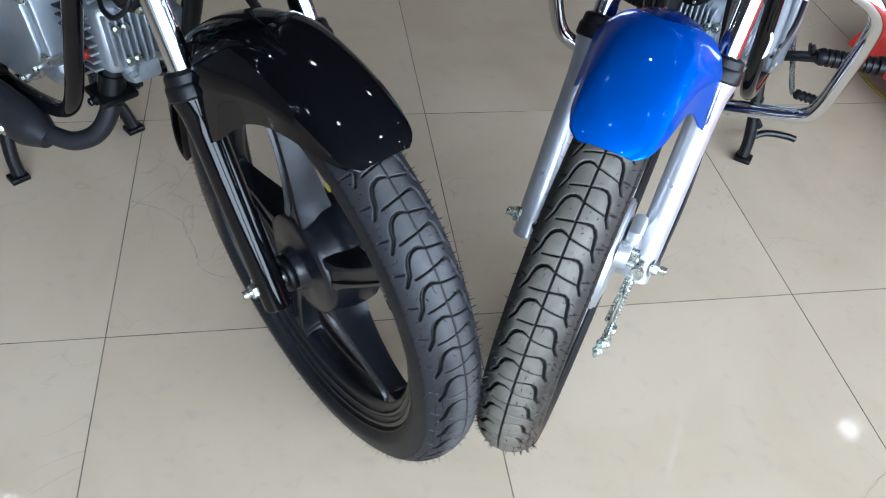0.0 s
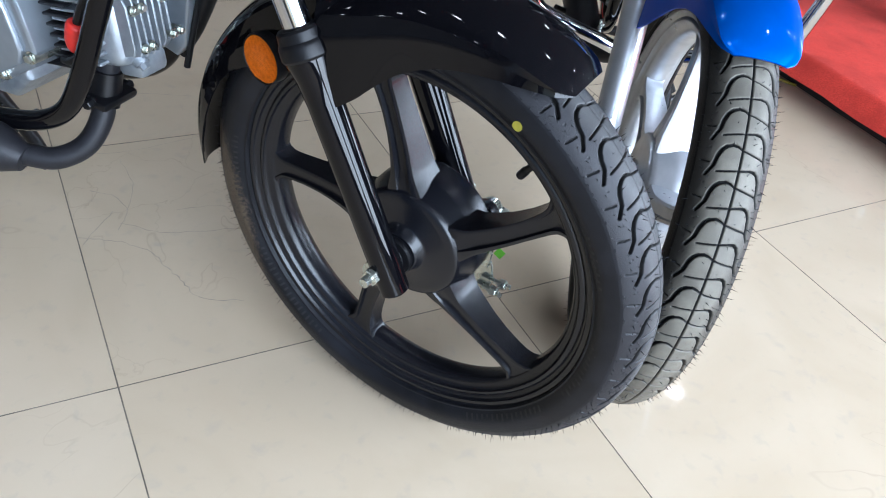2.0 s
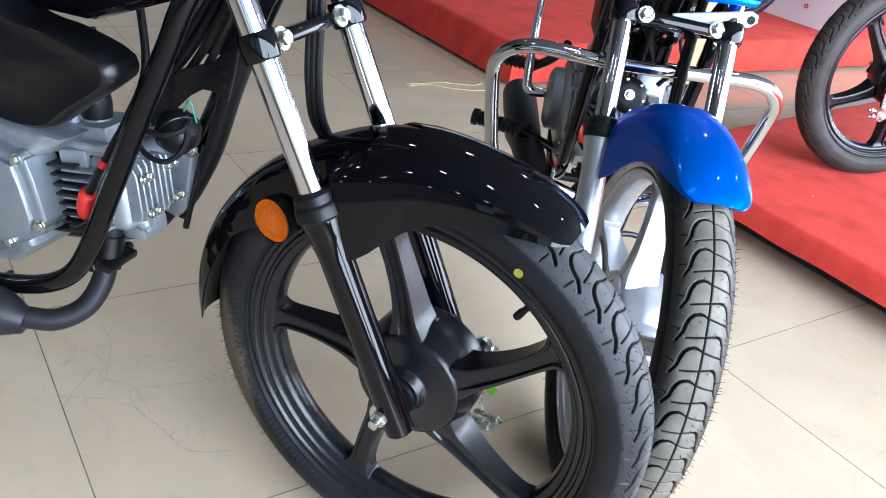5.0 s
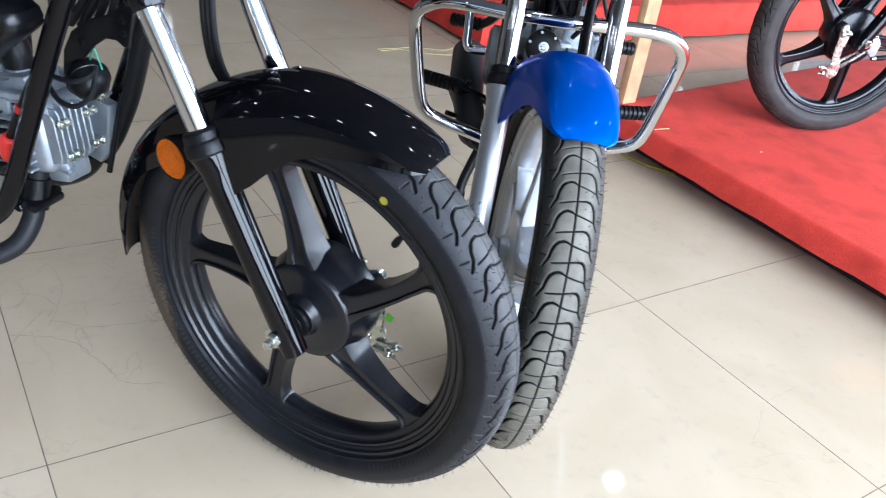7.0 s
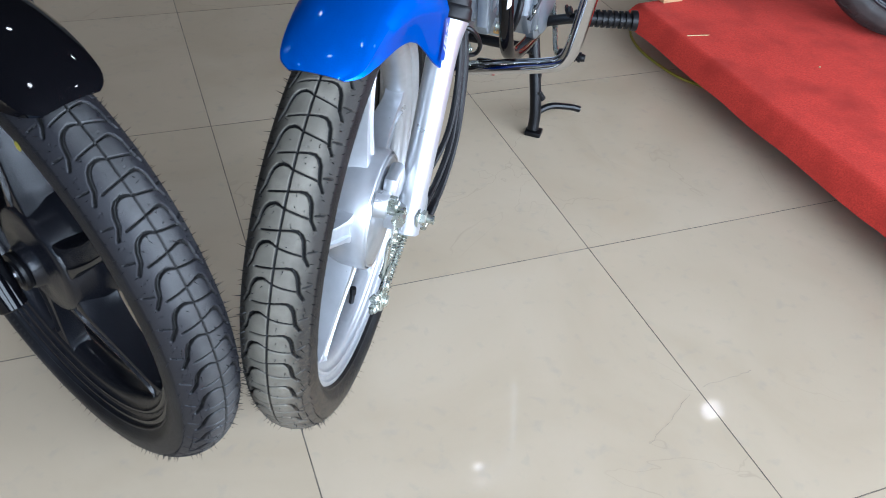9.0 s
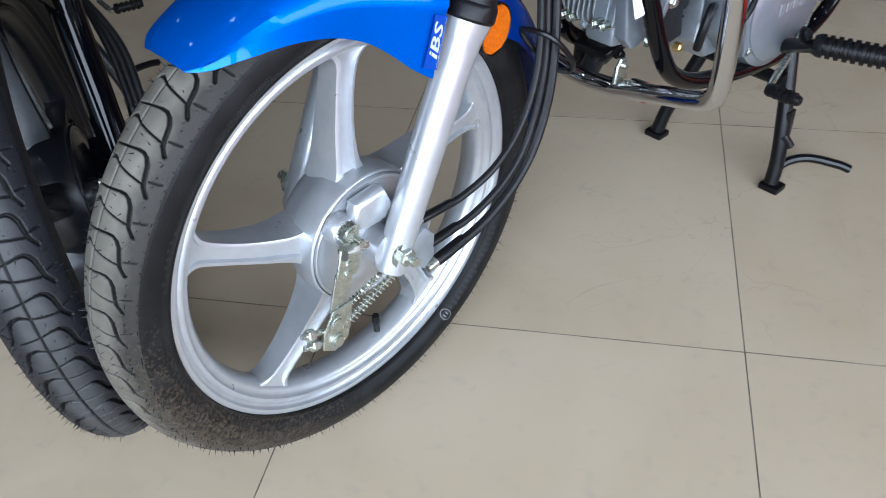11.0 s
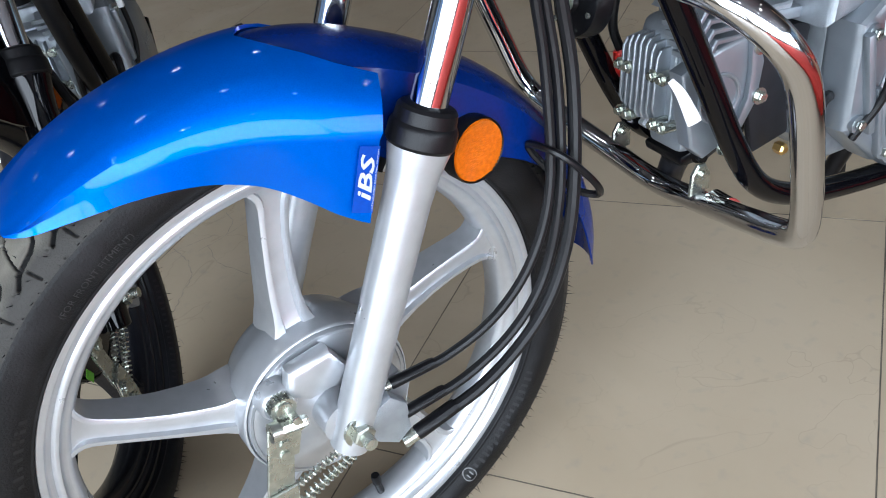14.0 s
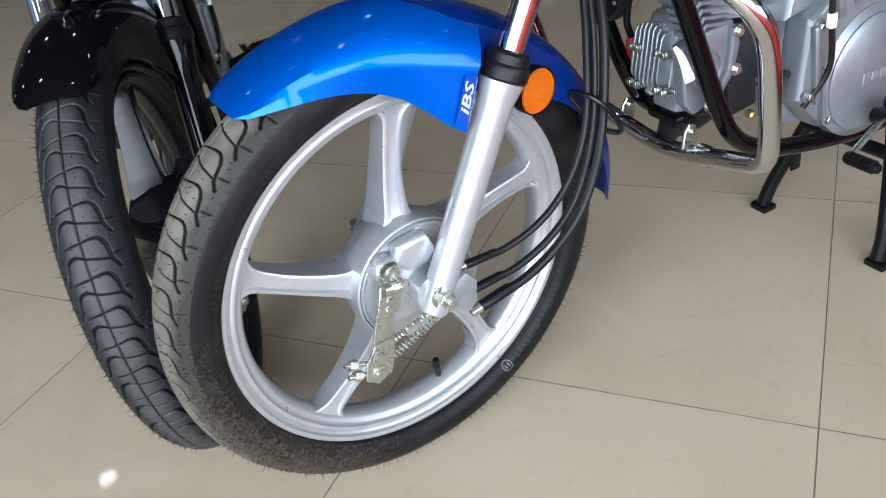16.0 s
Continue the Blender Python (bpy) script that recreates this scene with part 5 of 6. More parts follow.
    for q in range(2):
        part("coil_wire", tube([(-0.398, -0.040, 0.530 + 0.016 * q), (-0.372, -0.052, 0.518 + 0.030 * q), (-0.345, -0.052, 0.516 + 0.034 * q), (-0.328, -0.040, 0.534 + 0.024 * q), (-0.330, -0.028, 0.566)], 0.0036, 8, 6), M_HOSE, body)
    part("green_wire", tube([(-0.336, -0.03, 0.575), (-0.325, -0.034, 0.592), (-0.318, -0.03, 0.566)], 0.0011, 6, 5), M_GREEN, bike)


def main_stand(bike, off):
    for side in (1, -1):
        bm = tube([(-0.826, side * 0.062, 0.245), (-0.810, side * 0.088 + off * 0.4, 0.160), (-0.788, side * 0.115 + off * 0.8, 0.060), (-0.778, side * 0.121 + off, 0.014)], 0.0125, 14, 4)
        box_into(bm, (0.030, 0.036, 0.012), pose(-0.780, side * 0.123 + off, 0.0068), 0.003)
        box_into(bm, (0.022, 0.006, 0.05), pose(-0.806, side * 0.098, 0.115), 0.002)
        leg = part("stand_leg", bm, M_SATIN, bike, "black main stand leg")
        if side > 0:
            part("stand_tang", tube([(-0.792, 0.100, 0.100), (-0.800, 0.112, 0.080)], 0.008, 10, 0), M_SATIN, leg)
            part("stand_lever", tube([(-0.796, 0.114 + off, 0.028), (-0.818, 0.124 + off, 0.040), (-0.842, 0.146 + off, 0.045), (-0.868, 0.184 + off, 0.038), (-0.878, 0.204 + off, 0.032)], 0.0075, 10, 5), M_SATIN, leg)
    part("stand_crossbar", tube([(-0.798, -0.078, 0.19), (-0.798, 0.078, 0.19)], 0.011, 12, 0), M_SATIN, bike)


def footrests(bike):
    for side in (1, -1):
        ma = Matrix.Translation((-0.672, side * 0.165, 0.325)) @ pose(0, 0, 0, 0, 0, 18 * side if side > 0 else 180 - 18)
        prof = [(0.0001, 0.0), (0.013, 0.0)]
        for k in range(9):
            prof += [(0.0165, 0.008 + 0.011 * k), (0.0165, 0.0135 + 0.011 * k), (0.0130, 0.0140 + 0.011 * k), (0.0130, 0.0185 + 0.011 * k)]
        prof += [(0.019, 0.108), (0.019, 0.118), (0.0001, 0.119)]
        peg = part("footrest", lathe(prof, 20, ma), M_PLASTIC, bike, "ribbed black rubber footrest", angle=25)
        bm = tube([(-0.70, side * 0.09, 0.285), (-0.685, side * 0.125, 0.305), (-0.672, side * 0.17, 0.324)], 0.010, 12, 3)
        hexbolt_into(bm, (-0.668, side * 0.150, 0.335), (0, side, 0.5), 0.008, 0.01)
        part("footrest_bar", bm, M_SATIN, peg)
    part("gear_pedal", tube([(-0.76, 0.105, 0.325), (-0.70, 0.125, 0.300), (-0.605, 0.150, 0.284), (-0.583, 0.160, 0.288)], 0.005, 10, 4), M_ZINC, bike, "gear pedal rod")
    prof = [(0.0001, 0.0), (0.008, 0.0)] + [p for k in range(5) for p in ((0.0095, 0.004 + 0.0085 * k), (0.0095, 0.0085 + 0.0085 * k), (0.0075, 0.009 + 0.0085 * k), (0.0075, 0.012 + 0.0085 * k))] + [(0.006, 0.05), (0.0001, 0.05)]
    part("gear_pedal_rubber", lathe(prof, 16, Matrix.Translation((-0.583, 0.158, 0.289))), M_PLASTIC, bike, angle=25)
    bm = tube([(-0.80, -0.12, 0.26), (-0.70, -0.16, 0.262), (-0.62, -0.17, 0.275), (-0.60, -0.19, 0.285)], 0.006, 10, 4)
    part("brake_pedal", bm, M_SATIN, bike)


def yokes(bike, W, fx):
    bm = bmesh.new()
    z = 0.406
    x = leg_x(z) + fx
    m = pose(x, 0, z, 0, -26.5, 0)
    for side in (1, -1):
        lathe_into(bm, [(0.0155, -0.015), (0.0200, -0.015), (0.0212, -0.012), (0.0212, 0.012), (0.0200, 0.015), (0.0155, 0.015)], 24, m @ pose(0, side * (0.080 if (side > 0) == (fx < 0) else 0.086), 0, 90))
    prism_into(bm, [(0.006, -0.066), (0.012, -0.040), (0.012, 0.040), (0.006, 0.066), (-0.014, 0.066), (-0.05, 0.022), (-0.05, -0.022), (-0.014, -0.066)], 0.016, m @ pose(0, 0, 0, 90, 0, 0), 0.005)
    yk = part("lower_yoke", bm, M_BLACK, bike, "black lower fork yoke", W)
    for side in (1, -1):
        bm = bmesh.new()
        hexbolt_into(bm, m @ Vector((0.010, side * 0.056, 0)), m.to_3x3() @ Vector((1, 0, 0)), 0.0085, 0.012)
        part("yoke_bolt", bm, M_ZINC, yk, angle=25)


def horn(bike):
    m = pose(-0.336, -0.020, 0.540, 18, 0, -88) @ Matrix.Scale(0.86, 4)
    bm = lathe([(0.0001, 0.018), (0.010, 0.018), (0.012, 0.012), (0.028, 0.012), (0.036, 0.008), (0.038, 0.0), (0.036, -0.014), (0.0001, -0.018)], 36, m)
    h = part("horn", bm, M_PLASTIC, bike, "round black horn")
    for i in range(6):
        a = radians(60 * i + 15)
        bm = bmesh.new()
        hexbolt_into(bm, m @ Vector((0.031 * math.cos(a), 0.011, 0.031 * math.sin(a))), m.to_3x3() @ Vector((0, 1, 0)), 0.0028, 0.003, False)
        part("horn_screw", bm, M_ZINC, h, angle=25)
    bm = bmesh.new()
    hexbolt_into(bm, m @ Vector((0, 0.018, 0)), m.to_3x3() @ Vector((0, 1, 0)), 0.006, 0.006)
    part("horn_nut", bm, M_ZINC, h, angle=25)


def leg_guard(bike):
    low = [(-0.437, 0.022, 0.300), (-0.4228, 0.083, 0.3217), (-0.413, 0.125, 0.3367), (-0.4045, 0.164, 0.3505), (-0.397, 0.192, 0.366), (-0.388, 0.206, 0.394), (-0.373, 0.217, 0.456),
           (-0.352, 0.227, 0.533), (-0.331, 0.224, 0.572), (-0.312, 0.200, 0.599), (-0.301, 0.159, 0.610), (-0.291, 0.075, 0.609)]
    low = [(x + 0.007, y, z) for x, y, z in low]
    pts = low + [(-0.277, 0.0, 0.607)] + [(x + 0.002, -y * 1.03 - 0.021, z - 0.004) for x, y, z in low[::-1]]
    g = part("leg_guard", tube(pts, 0.0125, 18, 6, closed=True), M_CHROME, bike, "chrome tubular leg guard loop")
    for y in (-0.105, 0.026):
        bm = bmesh.new()
        prism_into(bm, [(-0.012, 0.010), (0.014, 0.010), (0.010, 0.034), (0.002, 0.044), (-0.008, 0.042), (-0.014, 0.028)], 0.006, pose(-0.430, y, 0.302), 0.0015, 1)
        hexbolt_into(bm, (-0.431, y + 0.003, 0.336), (0, 1, 0), 0.0038, 0.005)
        part("guard_clamp", bm, M_ZINC, g, "zinc-plated guard clamp plate", angle=30)
    bm = bmesh.new()
    rod_into(bm, (-0.431, 0.048, 0.309), (-0.424, 0.076, 0.3155), 0.0140, sides=18)
    part("guard_sleeve", bm, M_CHROME, g)
    return g


def motorcycle(at, heading, steer, lean, k, paint, wheel_paint, slider_paint, first_spoke, dx, label):
    bike = tagged(new("motorcycle"), label, "motorcycle", "motorcycles on the showroom floor")
    bike.matrix_world = pose(at[0], at[1], 0, 0, 0, heading)
    W = pose(0, 0, R_TYRE * k * math.cos(radians(lean)) + 0.044 * k * abs(math.sin(radians(lean))) * 0.3, lean, 0, steer) @ Matrix.Diagonal((k, k, k, 1))
    front_wheel(bike, W, wheel_paint, first_spoke, "five-spoke alloy front wheel", MUDDY if paint is M_BLUE else TYRE)
    for side in (1, -1):
        fork(bike, W, slider_paint, side, "fork slider", -0.009 if paint is M_BLUE else 0.009)
    guard_body, cowl = fender(bike, W, paint, "glossy front mudguard")
    if paint is M_BLUE:
        brake_decal(cowl)
    cables(bike, W, paint is M_BLUE)
    yokes(bike, W, -0.009 if paint is M_BLUE else 0.009)
    main_stand(bike, -0.016 if paint is M_BLUE else 0.026)
    before = set(bike.children)
    engine(bike, paint is M_BLUE)
    exhaust(bike)
    cradle_frame(bike, 0.009 if paint is M_BLUE else 0.0, paint is M_BLUE)
    footrests(bike)
    if paint is M_BLUE:
        horn(bike)
        leg_guard(bike)
    for ob in set(bike.children) - before:
        ob.location.x += dx
    return bike, W


black_bike, WK = motorcycle((-0.258, -0.145), -52.4, -7.2, 4.2, 0.983, M_BLACK, M_BLACKWHEEL, M_BLACK, 35.5, 0.012,
                            "black motorcycle with black alloy wheel on its main stand")
blue_bike, WB = motorcycle((0.104, -0.1478), -128.4, 5.6, -3.2, 0.983, M_BLUE, M_SILVER, M_SILVER, 23.5, -0.012,
                           "blue motorcycle with silver alloy wheel and chrome leg guard")

# tank side shroud of the black motorcycle
rim = spline([(x, 0, z) for x, z in ((-0.345, 0.634), (-0.352, 0.618), (-0.400, 0.580), (-0.432, 0.553), (-0.470, 0.545), (-0.530, 0.548), (-0.62, 0.560), (-0.64, 0.62), (-0.64, 0.70), (-0.56, 0.72), (-0.477, 0.672), (-0.420, 0.664), (-0.372, 0.654), (-0.350, 0.645))], 5)
bm = bmesh.new()
grid_into(bm, [[Vector((-0.50 + (p.x + 0.50) * k, y, 0.622 + (p.z - 0.622) * k)) for p in rim] for k, y in ((0.95, -0.070), (1.0, -0.098), (1.0, -0.116), (0.975, -0.125), (0.93, -0.129), (0.86, -0.127), (0.62, -0.122), (0.45, -0.127), (0.25, -0.131), (0.05, -0.132))], close_v=True, caps=True)
bmesh.ops.recalc_face_normals(bm, faces=bm.faces)
part("side_shroud", bm, M_SHROUD, black_bike, "satin black plastic tank shroud", angle=40)
bm = prism([(-0.34, 0.70), (-0.42, 0.665), (-0.62, 0.66), (-0.70, 0.74), (-0.60, 0.86), (-0.42, 0.88), (-0.33, 0.80)], 0.20, pose(0, 0, 0), 0.05, 4)
part("fuel_tank", bm, M_BLACK, black_bike, "glossy black fuel tank", angle=60)
# upper parts of the blue motorcycle seen between its fork tubes
bm = prism([(-0.36, 0.72), (-0.42, 0.685), (-0.62, 0.68), (-0.70, 0.75), (-0.60, 0.87), (-0.42, 0.89), (-0.34, 0.82)], 0.20, pose(0, 0, 0), 0.05, 4)
part("fuel_tank", bm, M_BLACK, blue_bike, "glossy black underside of the fuel tank", angle=60)
for bk in (blue_bike, black_bike):
    bm = bmesh.new()
    lathe_into(bm, [(0.0001, -0.05), (0.020, -0.05), (0.022, -0.03), (0.030, -0.028), (0.032, 0.02), (0.024, 0.03), (0.0001, 0.032)], 28, pose(-0.600, 0.0, 0.605, 0, 0, 90))
    box_into(bm, (0.040, 0.040, 0.045), pose(-0.600, 0, 0.572), 0.006)
    part("carburettor", bm, M_ALU, bk)
    bm = prism([(-0.64, 0.55), (-0.78, 0.55), (-0.82, 0.66), (-0.66, 0.67)], 0.13, pose(0, 0, 0), 0.014, 3)
    part("airbox", bm, M_PLASTIC, bk, "black plastic air filter box")
    # kick start lever on the right
    bm = tube([(-0.742, -0.128, 0.400), (-0.742, -0.168, 0.402), (-0.752, -0.176, 0.440), (-0.775, -0.178, 0.530), (-0.785, -0.176, 0.600)], [0.011, 0.011, 0.010, 0.009, 0.008], 14, 5)
    kick = part("kick_lever", bm, M_CHROME, bk, "chrome kick start lever")
    part("kick_pedal", tube([(-0.785, -0.170, 0.600), (-0.770, -0.215, 0.603), (-0.765, -0.250, 0.604)], 0.011, 14, 3), M_PLASTIC, kick)
    for side in (1, -1):
        ma = Matrix.Translation((-0.90, side * 0.150, 0.415)) @ pose(0, 0, 0, 0, 0, 8 if side > 0 else 172)
        prof = [(0.0001, 0.0), (0.012, 0.0)]
        for q in range(7):
            prof += [(0.0165, 0.006 + 0.0105 * q), (0.0165, 0.0115 + 0.0105 * q), (0.0130, 0.0120 + 0.0105 * q), (0.0130, 0.0160 + 0.0105 * q)]
        peg = part("pillion_footrest", lathe(prof + [(0.0001, 0.082)], 18, ma), M_PLASTIC, bk, "ribbed black rubber pillion footrest", angle=25)
        part("pillion_bracket", tube([(-0.80, side * 0.10, 0.50), (-0.86, side * 0.12, 0.45), (-0.90, side * 0.152, 0.415)], 0.011, 12, 4), M_SATIN, peg)
# electrical parts and cables under the steering head of the blue motorcycle
for name, size, at, turn, mat in (("regulator", (0.034, 0.076, 0.052), (-0.372, -0.004, 0.612), 18, M_SATIN), ("relay_box", (0.040, 0.050, 0.045), (-0.388, 0.046, 0.668), 10, M_PLASTIC),
                                  ("ignition_coil", (0.052, 0.036, 0.040), (-0.392, -0.056, 0.660), 14, M_PLASTIC), ("steering_stop_plate", (0.008, 0.130, 0.090), (-0.352, 0.0, 0.690), 26, M_SATIN)):
    piece = part(name, box(size, pose(*at, 0, turn, 0), 0.005, 2), mat, blue_bike, angle=30)
    if name == "regulator":
        for q in range(5):
            part("cooling_fin", box((0.010, 0.004, 0.046), pose(at[0] + 0.020, -0.030 + 0.014 * q, at[2], 0, turn, 0), 0.001, 1), M_SATIN, piece)
for pts, r in (([(-0.30, 0.075, 0.72), (-0.335, 0.060, 0.660), (-0.352, 0.050, 0.600), (-0.372, 0.030, 0.560)], 0.0045),
               ([(-0.30, -0.070, 0.72), (-0.340, -0.052, 0.650), (-0.362, -0.044, 0.590), (-0.392, -0.040, 0.545)], 0.0050),
               ([(-0.31, 0.020, 0.72), (-0.345, 0.012, 0.660), (-0.352, -0.016, 0.600), (-0.360, -0.012, 0.570)], 0.0035),
               ([(-0.31, -0.030, 0.73), (-0.350, -0.020, 0.670), (-0.385, -0.030, 0.610), (-0.430, -0.050, 0.570)], 0.0060)):
    part("wiring_loom", tube(pts, r, 8, 5), M_HOSE, blue_bike, "black wiring and control cables")
for y, z in ((-0.045, 0.705), (0.045, 0.705), (0.03, 0.655)):
    bm = bmesh.new()
    hexbolt_into(bm, (-0.342, y, z), (1, 0, -0.4), 0.0055, 0.008)
    part("plate_bolt", bm, M_ZINC, blue_bike, angle=25)
# headlamp stay above the lower yoke of the blue motorcycle
bm = prism([(-0.010, 0.690), (0.070, 0.706), (0.106, 0.711), (0.115, 0.720), (0.113, 0.730), (0.102, 0.735), (-0.010, 0.712)], 0.004, pose(-0.212, 0, 0, 0, 0, 90), 0.0012, 1)
stay = part("headlamp_stay", bm, M_ALU, blue_bike, "grey pressed steel headlamp stay", angle=30)
# black disc on the plate gives the dark of its hole
part("stay_hole", lathe([(0.0062, 0.0), (0.0062, 0.0030), (0.0001, 0.0031)], 24, pose(-0.212, 0.104, 0.722, 0, 0, -90)), M_PLASTIC, stay)
part("headlamp_cowl", prism([(0.030, 0.738), (0.104, 0.741), (0.110, 0.752), (0.020, 0.756)], 0.020, pose(-0.212, 0, 0, 0, 0, 90), 0.004, 2), M_BLUE, blue_bike, "lower edge of the blue headlamp cowl", angle=40)
# yellow balance dot on the tyre
def sidewall_dot(bike, W, ang, r, side, rad, mat, name):
    bmx = bmesh.new()
    c = Vector((r * math.cos(ang), side * 0.0430, r * math.sin(ang)))
    e, t = Vector((math.cos(ang), 0, math.sin(ang))), Vector((-math.sin(ang), 0, math.cos(ang)))
    bmx.faces.new([bmx.verts.new(c + rad * (math.cos(a) * e + math.sin(a) * t)) for a in [2 * math.pi * q / 20 for q in range(20)]])
    return part(name, bmx, mat, bike, "", W, smooth=False)


sidewall_dot(black_bike, WK, radians(62.5), 0.2600, -1, 0.0055, M_YELLOW, "balance_dot")


part("brake_tag", box((0.011, 0.0012, 0.015), pose(0.084, 0.064, -0.032, 0, 25, 0), 0.0004, 1), M_LIME, black_bike, "lime green sticker beside the brake lever", WK)


# ---- motorcycle on the platform: its front wheel and fork are in view ----
def platform_bike(at, heading, label, z, first, tyre):
    bike = tagged(new("motorcycle"), label, "motorcycle", "motorcycles on the platforms")
    bike.matrix_world = pose(at[0], at[1], z, 0, 0, heading)
    W = pose(0, 0, R_TYRE)
    front_wheel(bike, W, M_BLACKWHEEL, first, "five-spoke black alloy front wheel", tyre)
    for side in (1, -1):
        fork(bike, W, M_BLACK, side, "gloss black fork slider")
    fender(bike, W, M_BLACK, "glossy black front mudguard")
    cables(bike, W, True)
    return bike


grey_bike = platform_bike((1.700, 0.41), 159, "black and orange motorcycle with dusty front tyre on red platform", 0.122, -26, GREY)
# unseen engine, tank and seat, added to shade the floor behind; the orange shroud shows
engine(grey_bike, False)
exhaust(grey_bike)
cradle_frame(grey_bike, 0.0, False)
main_stand(grey_bike, 0.0)
for side in (1, -1):
    bm = prism([(-0.350, 0.640), (-0.400, 0.570), (-0.470, 0.520), (-0.560, 0.540), (-0.64, 0.60), (-0.64, 0.72), (-0.50, 0.74), (-0.38, 0.70)], 0.05, pose(0, side * 0.105, 0), 0.016, 3)
    part("side_shroud", bm, M_ORANGE, grey_bike, "orange plastic tank shroud", angle=40)
bm = prism([(-0.34, 0.70), (-0.42, 0.665), (-0.62, 0.66), (-0.70, 0.74), (-0.60, 0.86), (-0.42, 0.88), (-0.33, 0.80)], 0.20, pose(0, 0, 0), 0.05, 4)
part("fuel_tank", bm, M_BLACK, grey_bike, "glossy black fuel tank", angle=60)
bm = prism([(-0.68, 0.70), (-0.74, 0.66), (-1.18, 0.70), (-1.26, 0.76), (-1.20, 0.79), (-0.80, 0.77), (-0.70, 0.79)], 0.22, pose(0, 0, 0), 0.03, 4)
part("seat", bm, M_PLASTIC, grey_bike, "long black seat, unseen, added to block light", angle=60)
platform_bike((2.86, 1.90), 172, "black motorcycle standing on the back platform before the board", 0.16, 40, TYRE)

# ring mark on the white board
bm = lathe([(0.0125, 0.0), (0.0125, 0.0015), (0.0060, 0.0015), (0.0060, 0.0)], 32, pose(3.3790, 1.845, 0.256, 0, 0, 90))
tagged(part("ring_mark", bm, M_RED, None, "small red ring printed on the white board"), category="sign")


# chalk ring on the left sidewall of the blue motorcycle's tyre
bm = bmesh.new()
mid = Vector((0.2555 * math.cos(radians(-118.7)), 0.0, 0.2555 * math.sin(radians(-118.7))))
e, t = mid.normalized(), Vector((-mid.z, 0, mid.x)).normalized()
for k in range(28):
    q = []
    for a, r in ((k, 0.0078), (k + 1, 0.0078), (k + 1, 0.0066), (k, 0.0066)):
        p = mid + r * (math.cos(2 * math.pi * a / 28) * e + math.sin(2 * math.pi * a / 28) * t)
        rr = math.hypot(p.x, p.z)
        q.append(bm.verts.new((p.x, float(np.interp(rr, [0.2445, 0.249, 0.254, 0.2610, 0.268], [0.0292, 0.0347, 0.0389, 0.0423, 0.0425])) + 0.0010, p.z)))
    bm.faces.new(q)
part("chalk_ring", bm, M_CHALK, blue_bike, "faint pale chalk ring on the tyre", WB, smooth=False)
bm = bmesh.new()
for h in (-0.0024, 0.0024):
    q = []
    for u, v in ((-0.0026, -0.0007), (0.0026, -0.0007), (0.0026, 0.0007), (-0.0026, 0.0007)):
        p = mid + e * (u) + t * (h + v)
        rr = math.hypot(p.x, p.z)
        q.append(bm.verts.new((p.x, float(np.interp(rr, [0.2445, 0.249, 0.254, 0.2610, 0.268], [0.0292, 0.0347, 0.0389, 0.0423, 0.0425])) + 0.0012, p.z)))
    bm.faces.new(q)
part("chalk_bar", bm, M_CHALK, blue_bike, "", WB, smooth=False)

# litter
tagged(part("straw", tube([(1.135, 0.538, 0.1245), (1.16, 0.5335, 0.1255), (1.192, 0.530, 0.1245)], 0.0011, 6, 3), M_STRAW, None, "thin dry straw lying on the red carpet"), category="straw")
crumb = tagged(part("crumb", box((0.006, 0.004, 0.003), pose(0, 0, 0, 10, 0, 30), 0.001, 1), M_STRAW, None, "small pale crumb of litter on the red carpet"), category="litter")
crumb.matrix_world = pose(1.358, 0.323, 0.1232)
for pts in ([(0.842, 1.661, 0.0022), (0.915, 1.655, 0.003), (0.985, 1.662, 0.0022), (1.06, 1.628, 0.003), (1.11, 1.612, 0.0022), (1.16, 1.63, 0.0022)],
            [(0.846, 1.640, 0.0022), (0.925, 1.640, 0.0030), (0.985, 1.600, 0.0022), (1.05, 1.566, 0.003), (1.10, 1.556, 0.0022), (1.17, 1.545, 0.0022)]):
    tagged(part("string", tube(pts, 0.0020, 6, 5), M_STRAW, None, "pale yellow plastic string lying on the tiles"), category="string", group="strings on the floor")


# ---- floor of large glossy tiles ----
floor = tagged(part("floor", box((X1 - X0, Y1 - Y0, 0.06), pose((X0 + X1) / 2, (Y0 + Y1) / 2, -0.0307), 0), M_GROUT, None,
                    "beige polished vitrified tile floor with thin dark joints", smooth=False), category="floor", kind="structure")
SIZE, GAP = 0.6, 0.0014


def tile_mesh():
    bmx = bmesh.new()
    h = SIZE / 2 - GAP / 2
    e = 0.0003
    lo = [bmx.verts.new((x * h, y * h, -0.006)) for x, y in ((-1, -1), (1, -1), (1, 1), (-1, 1))]
    mid = [bmx.verts.new((x * h, y * h, -e)) for x, y in ((-1, -1), (1, -1), (1, 1), (-1, 1))]
    hi = [bmx.verts.new((x * (h - e), y * (h - e), 0)) for x, y in ((-1, -1), (1, -1), (1, 1), (-1, 1))]
    for a, b in ((lo, mid), (mid, hi)):
        for i in range(4):
            bmx.faces.new((a[i], a[(i + 1) % 4], b[(i + 1) % 4], b[i])).material_index = 1
    bmx.faces.new(hi)
    me = bpy.data.meshes.new("floor_tile")
    bmx.to_mesh(me)
    bmx.free()
    me.materials.append(M_TILE)
    me.materials.append(M_GROUT)
    return me


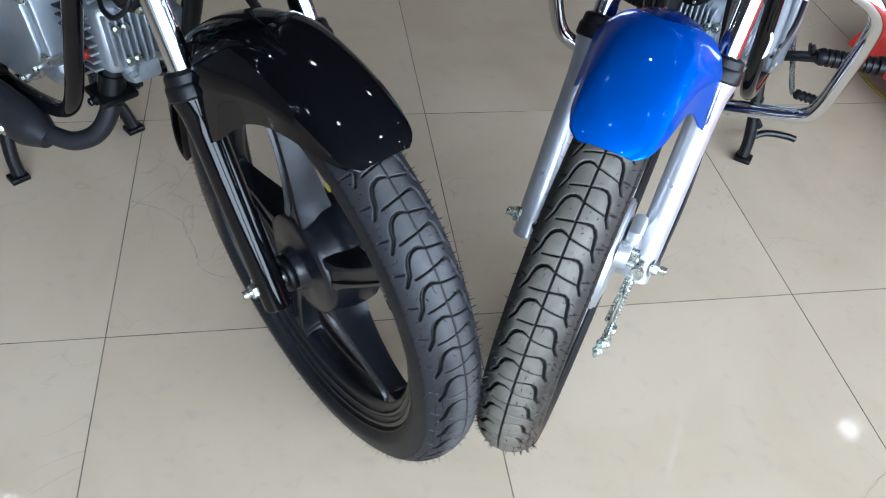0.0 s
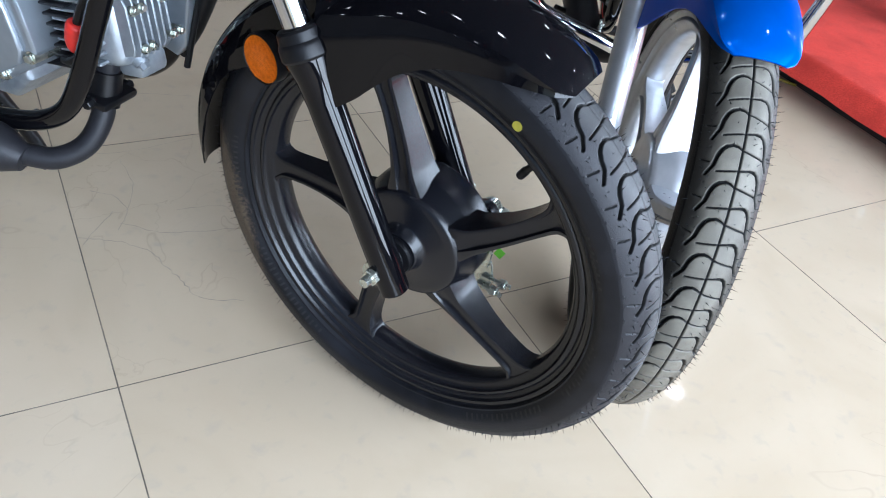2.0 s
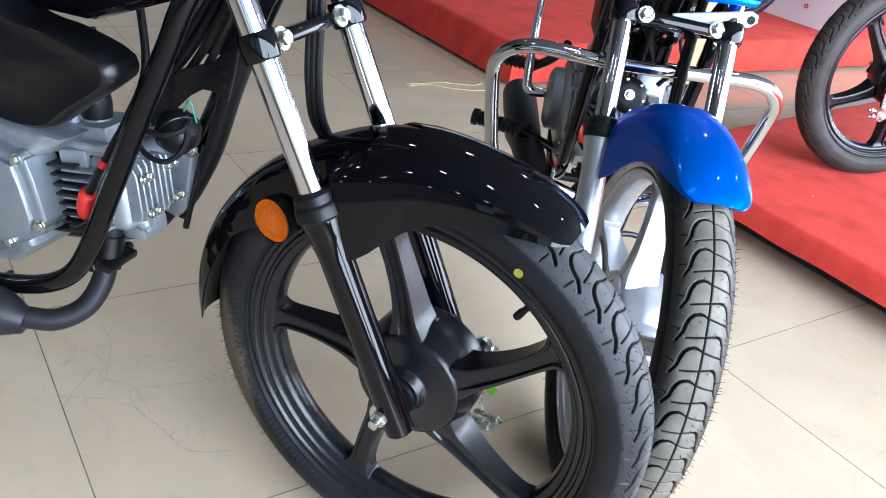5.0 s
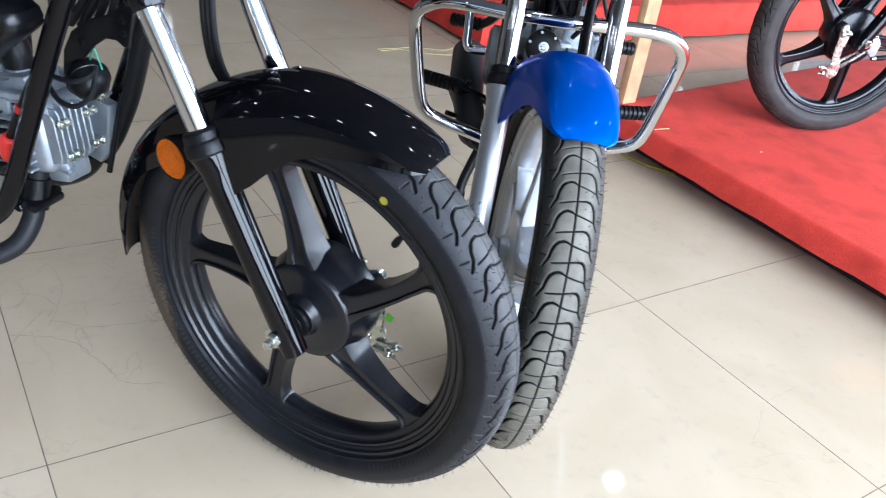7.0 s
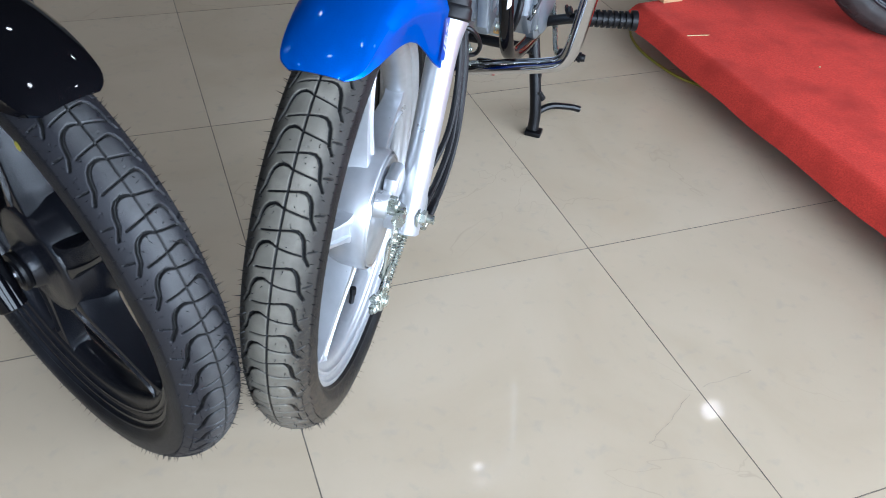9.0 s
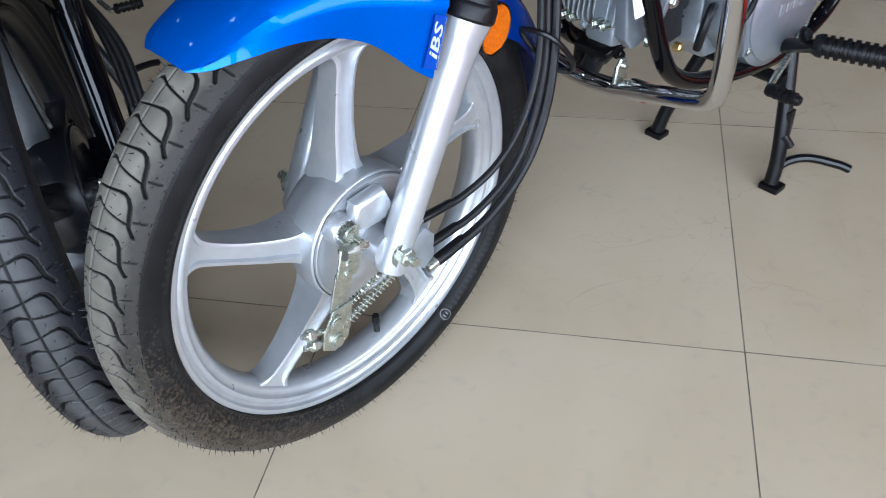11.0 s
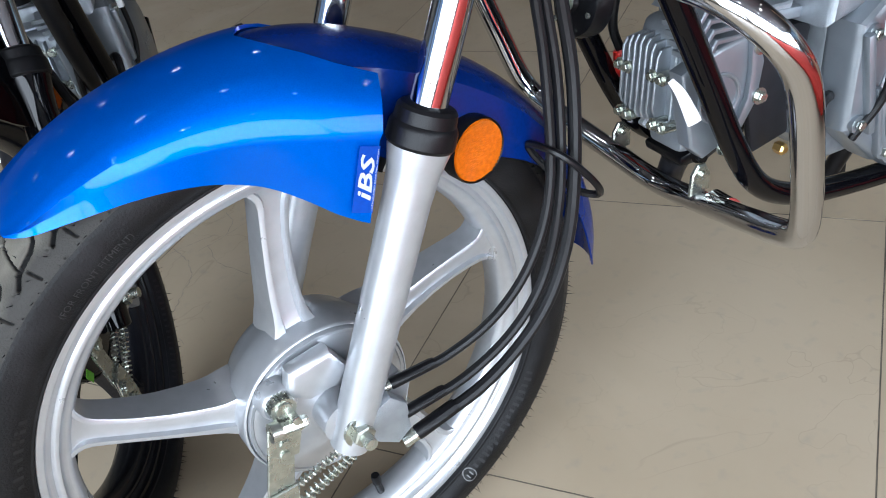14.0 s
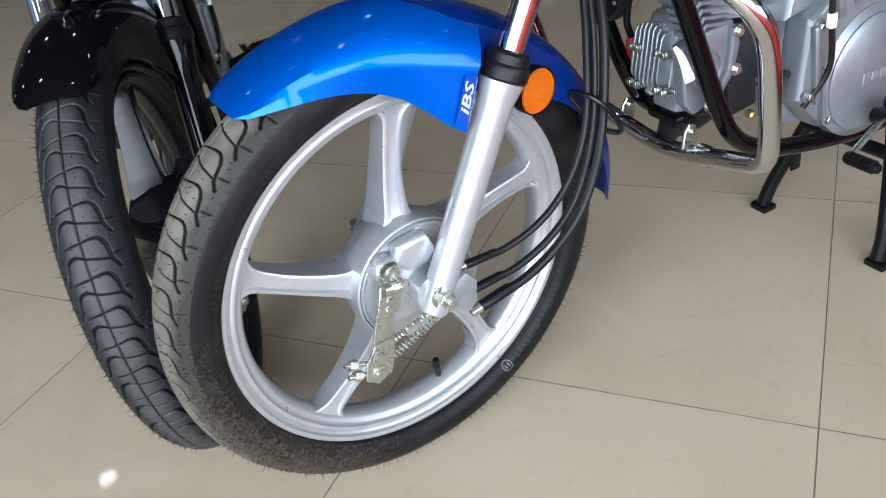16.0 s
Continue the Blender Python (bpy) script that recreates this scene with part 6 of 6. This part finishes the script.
TILE = tile_mesh()
rest_v, rest_f = [], []
for i in range(-11, 13):
    for j in range(-6, 21):
        cx, cy = (i + 0.5) * SIZE, (j + 0.5) * SIZE
        if not (X0 < cx - 0.3 and cx + 0.3 < X1 + 0.05 and Y0 < cy - 0.3 and cy + 0.3 < Y1 + 0.05):
            continue
        if -5 <= i <= 5 and -4 <= j <= 10:
            ob = new("floor_tile", TILE)
            ob.parent = floor
            ob.location = (cx, cy, 0)
        else:
            h = SIZE / 2 - GAP / 2
            base = len(rest_v)
            rest_v += [(cx - h, cy - h, 0), (cx + h, cy - h, 0), (cx + h, cy + h, 0), (cx - h, cy + h, 0)]
            rest_f.append((base, base + 1, base + 2, base + 3))
me = bpy.data.meshes.new("far_floor_tiles")
me.from_pydata(rest_v, [], rest_f)
me.materials.append(M_TILE)
far = new("far_floor_tiles", me)
far.parent = floor
tagged(far, kind="stuff")

# hairline cracks in the glaze of the tiles
M_CRACK = material("dirt_filled_hairline", (0.37, 0.305, 0.228), 0.5, vary=0.35, scale=60)
rng = random.Random(11)
for pts, wide in (([(-0.600, 0.338), (-0.545, 0.312), (-0.503, 0.276), (-0.487, 0.232), (-0.471, 0.190), (-0.452, 0.140), (-0.392, 0.113)], 0.0022),
                  ([(-0.530, 0.359), (-0.460, 0.311), (-0.359, 0.293)], 0.0014), ([(-0.561, 0.461), (-0.526, 0.436), (-0.512, 0.390), (-0.535, 0.340)], 0.0016),
                  ([(-0.495, 0.547), (-0.488, 0.466), (-0.512, 0.390)], 0.0012), ([(-0.535, 0.393), (-0.595, 0.318)], 0.0014), ([(-0.435, 0.786), (-0.318, 0.749)], 0.0012),
                  ([(-0.434, 0.370), (-0.352, 0.354), (-0.343, 0.270)], 0.0012), ([(-0.590, 0.585), (-0.477, 0.571), (-0.330, 0.592)], 0.0012),
                  ([(0.472, -0.430), (0.530, -0.399), (0.582, -0.366)], 0.0010), ([(0.612, -0.358), (0.672, -0.357), (0.709, -0.352)], 0.0010)):
    line = [p + Vector((rng.uniform(-0.002, 0.002), rng.uniform(-0.002, 0.002), 0)) for p in spline([(x, y, 0.0005) for x, y in pts], 7)]
    bm = bmesh.new()
    rows = []
    for i, p in enumerate(line):
        d = (line[min(i + 1, len(line) - 1)] - line[max(i - 1, 0)]).normalized()
        h = Vector((-d.y, d.x, 0)) * wide * 0.5 * rng.uniform(0.3, 1.0)
        rows.append([p - h, p + h])
    grid_into(bm, rows)
    part("hairline_crack", bm, M_CRACK, floor, smooth=False)
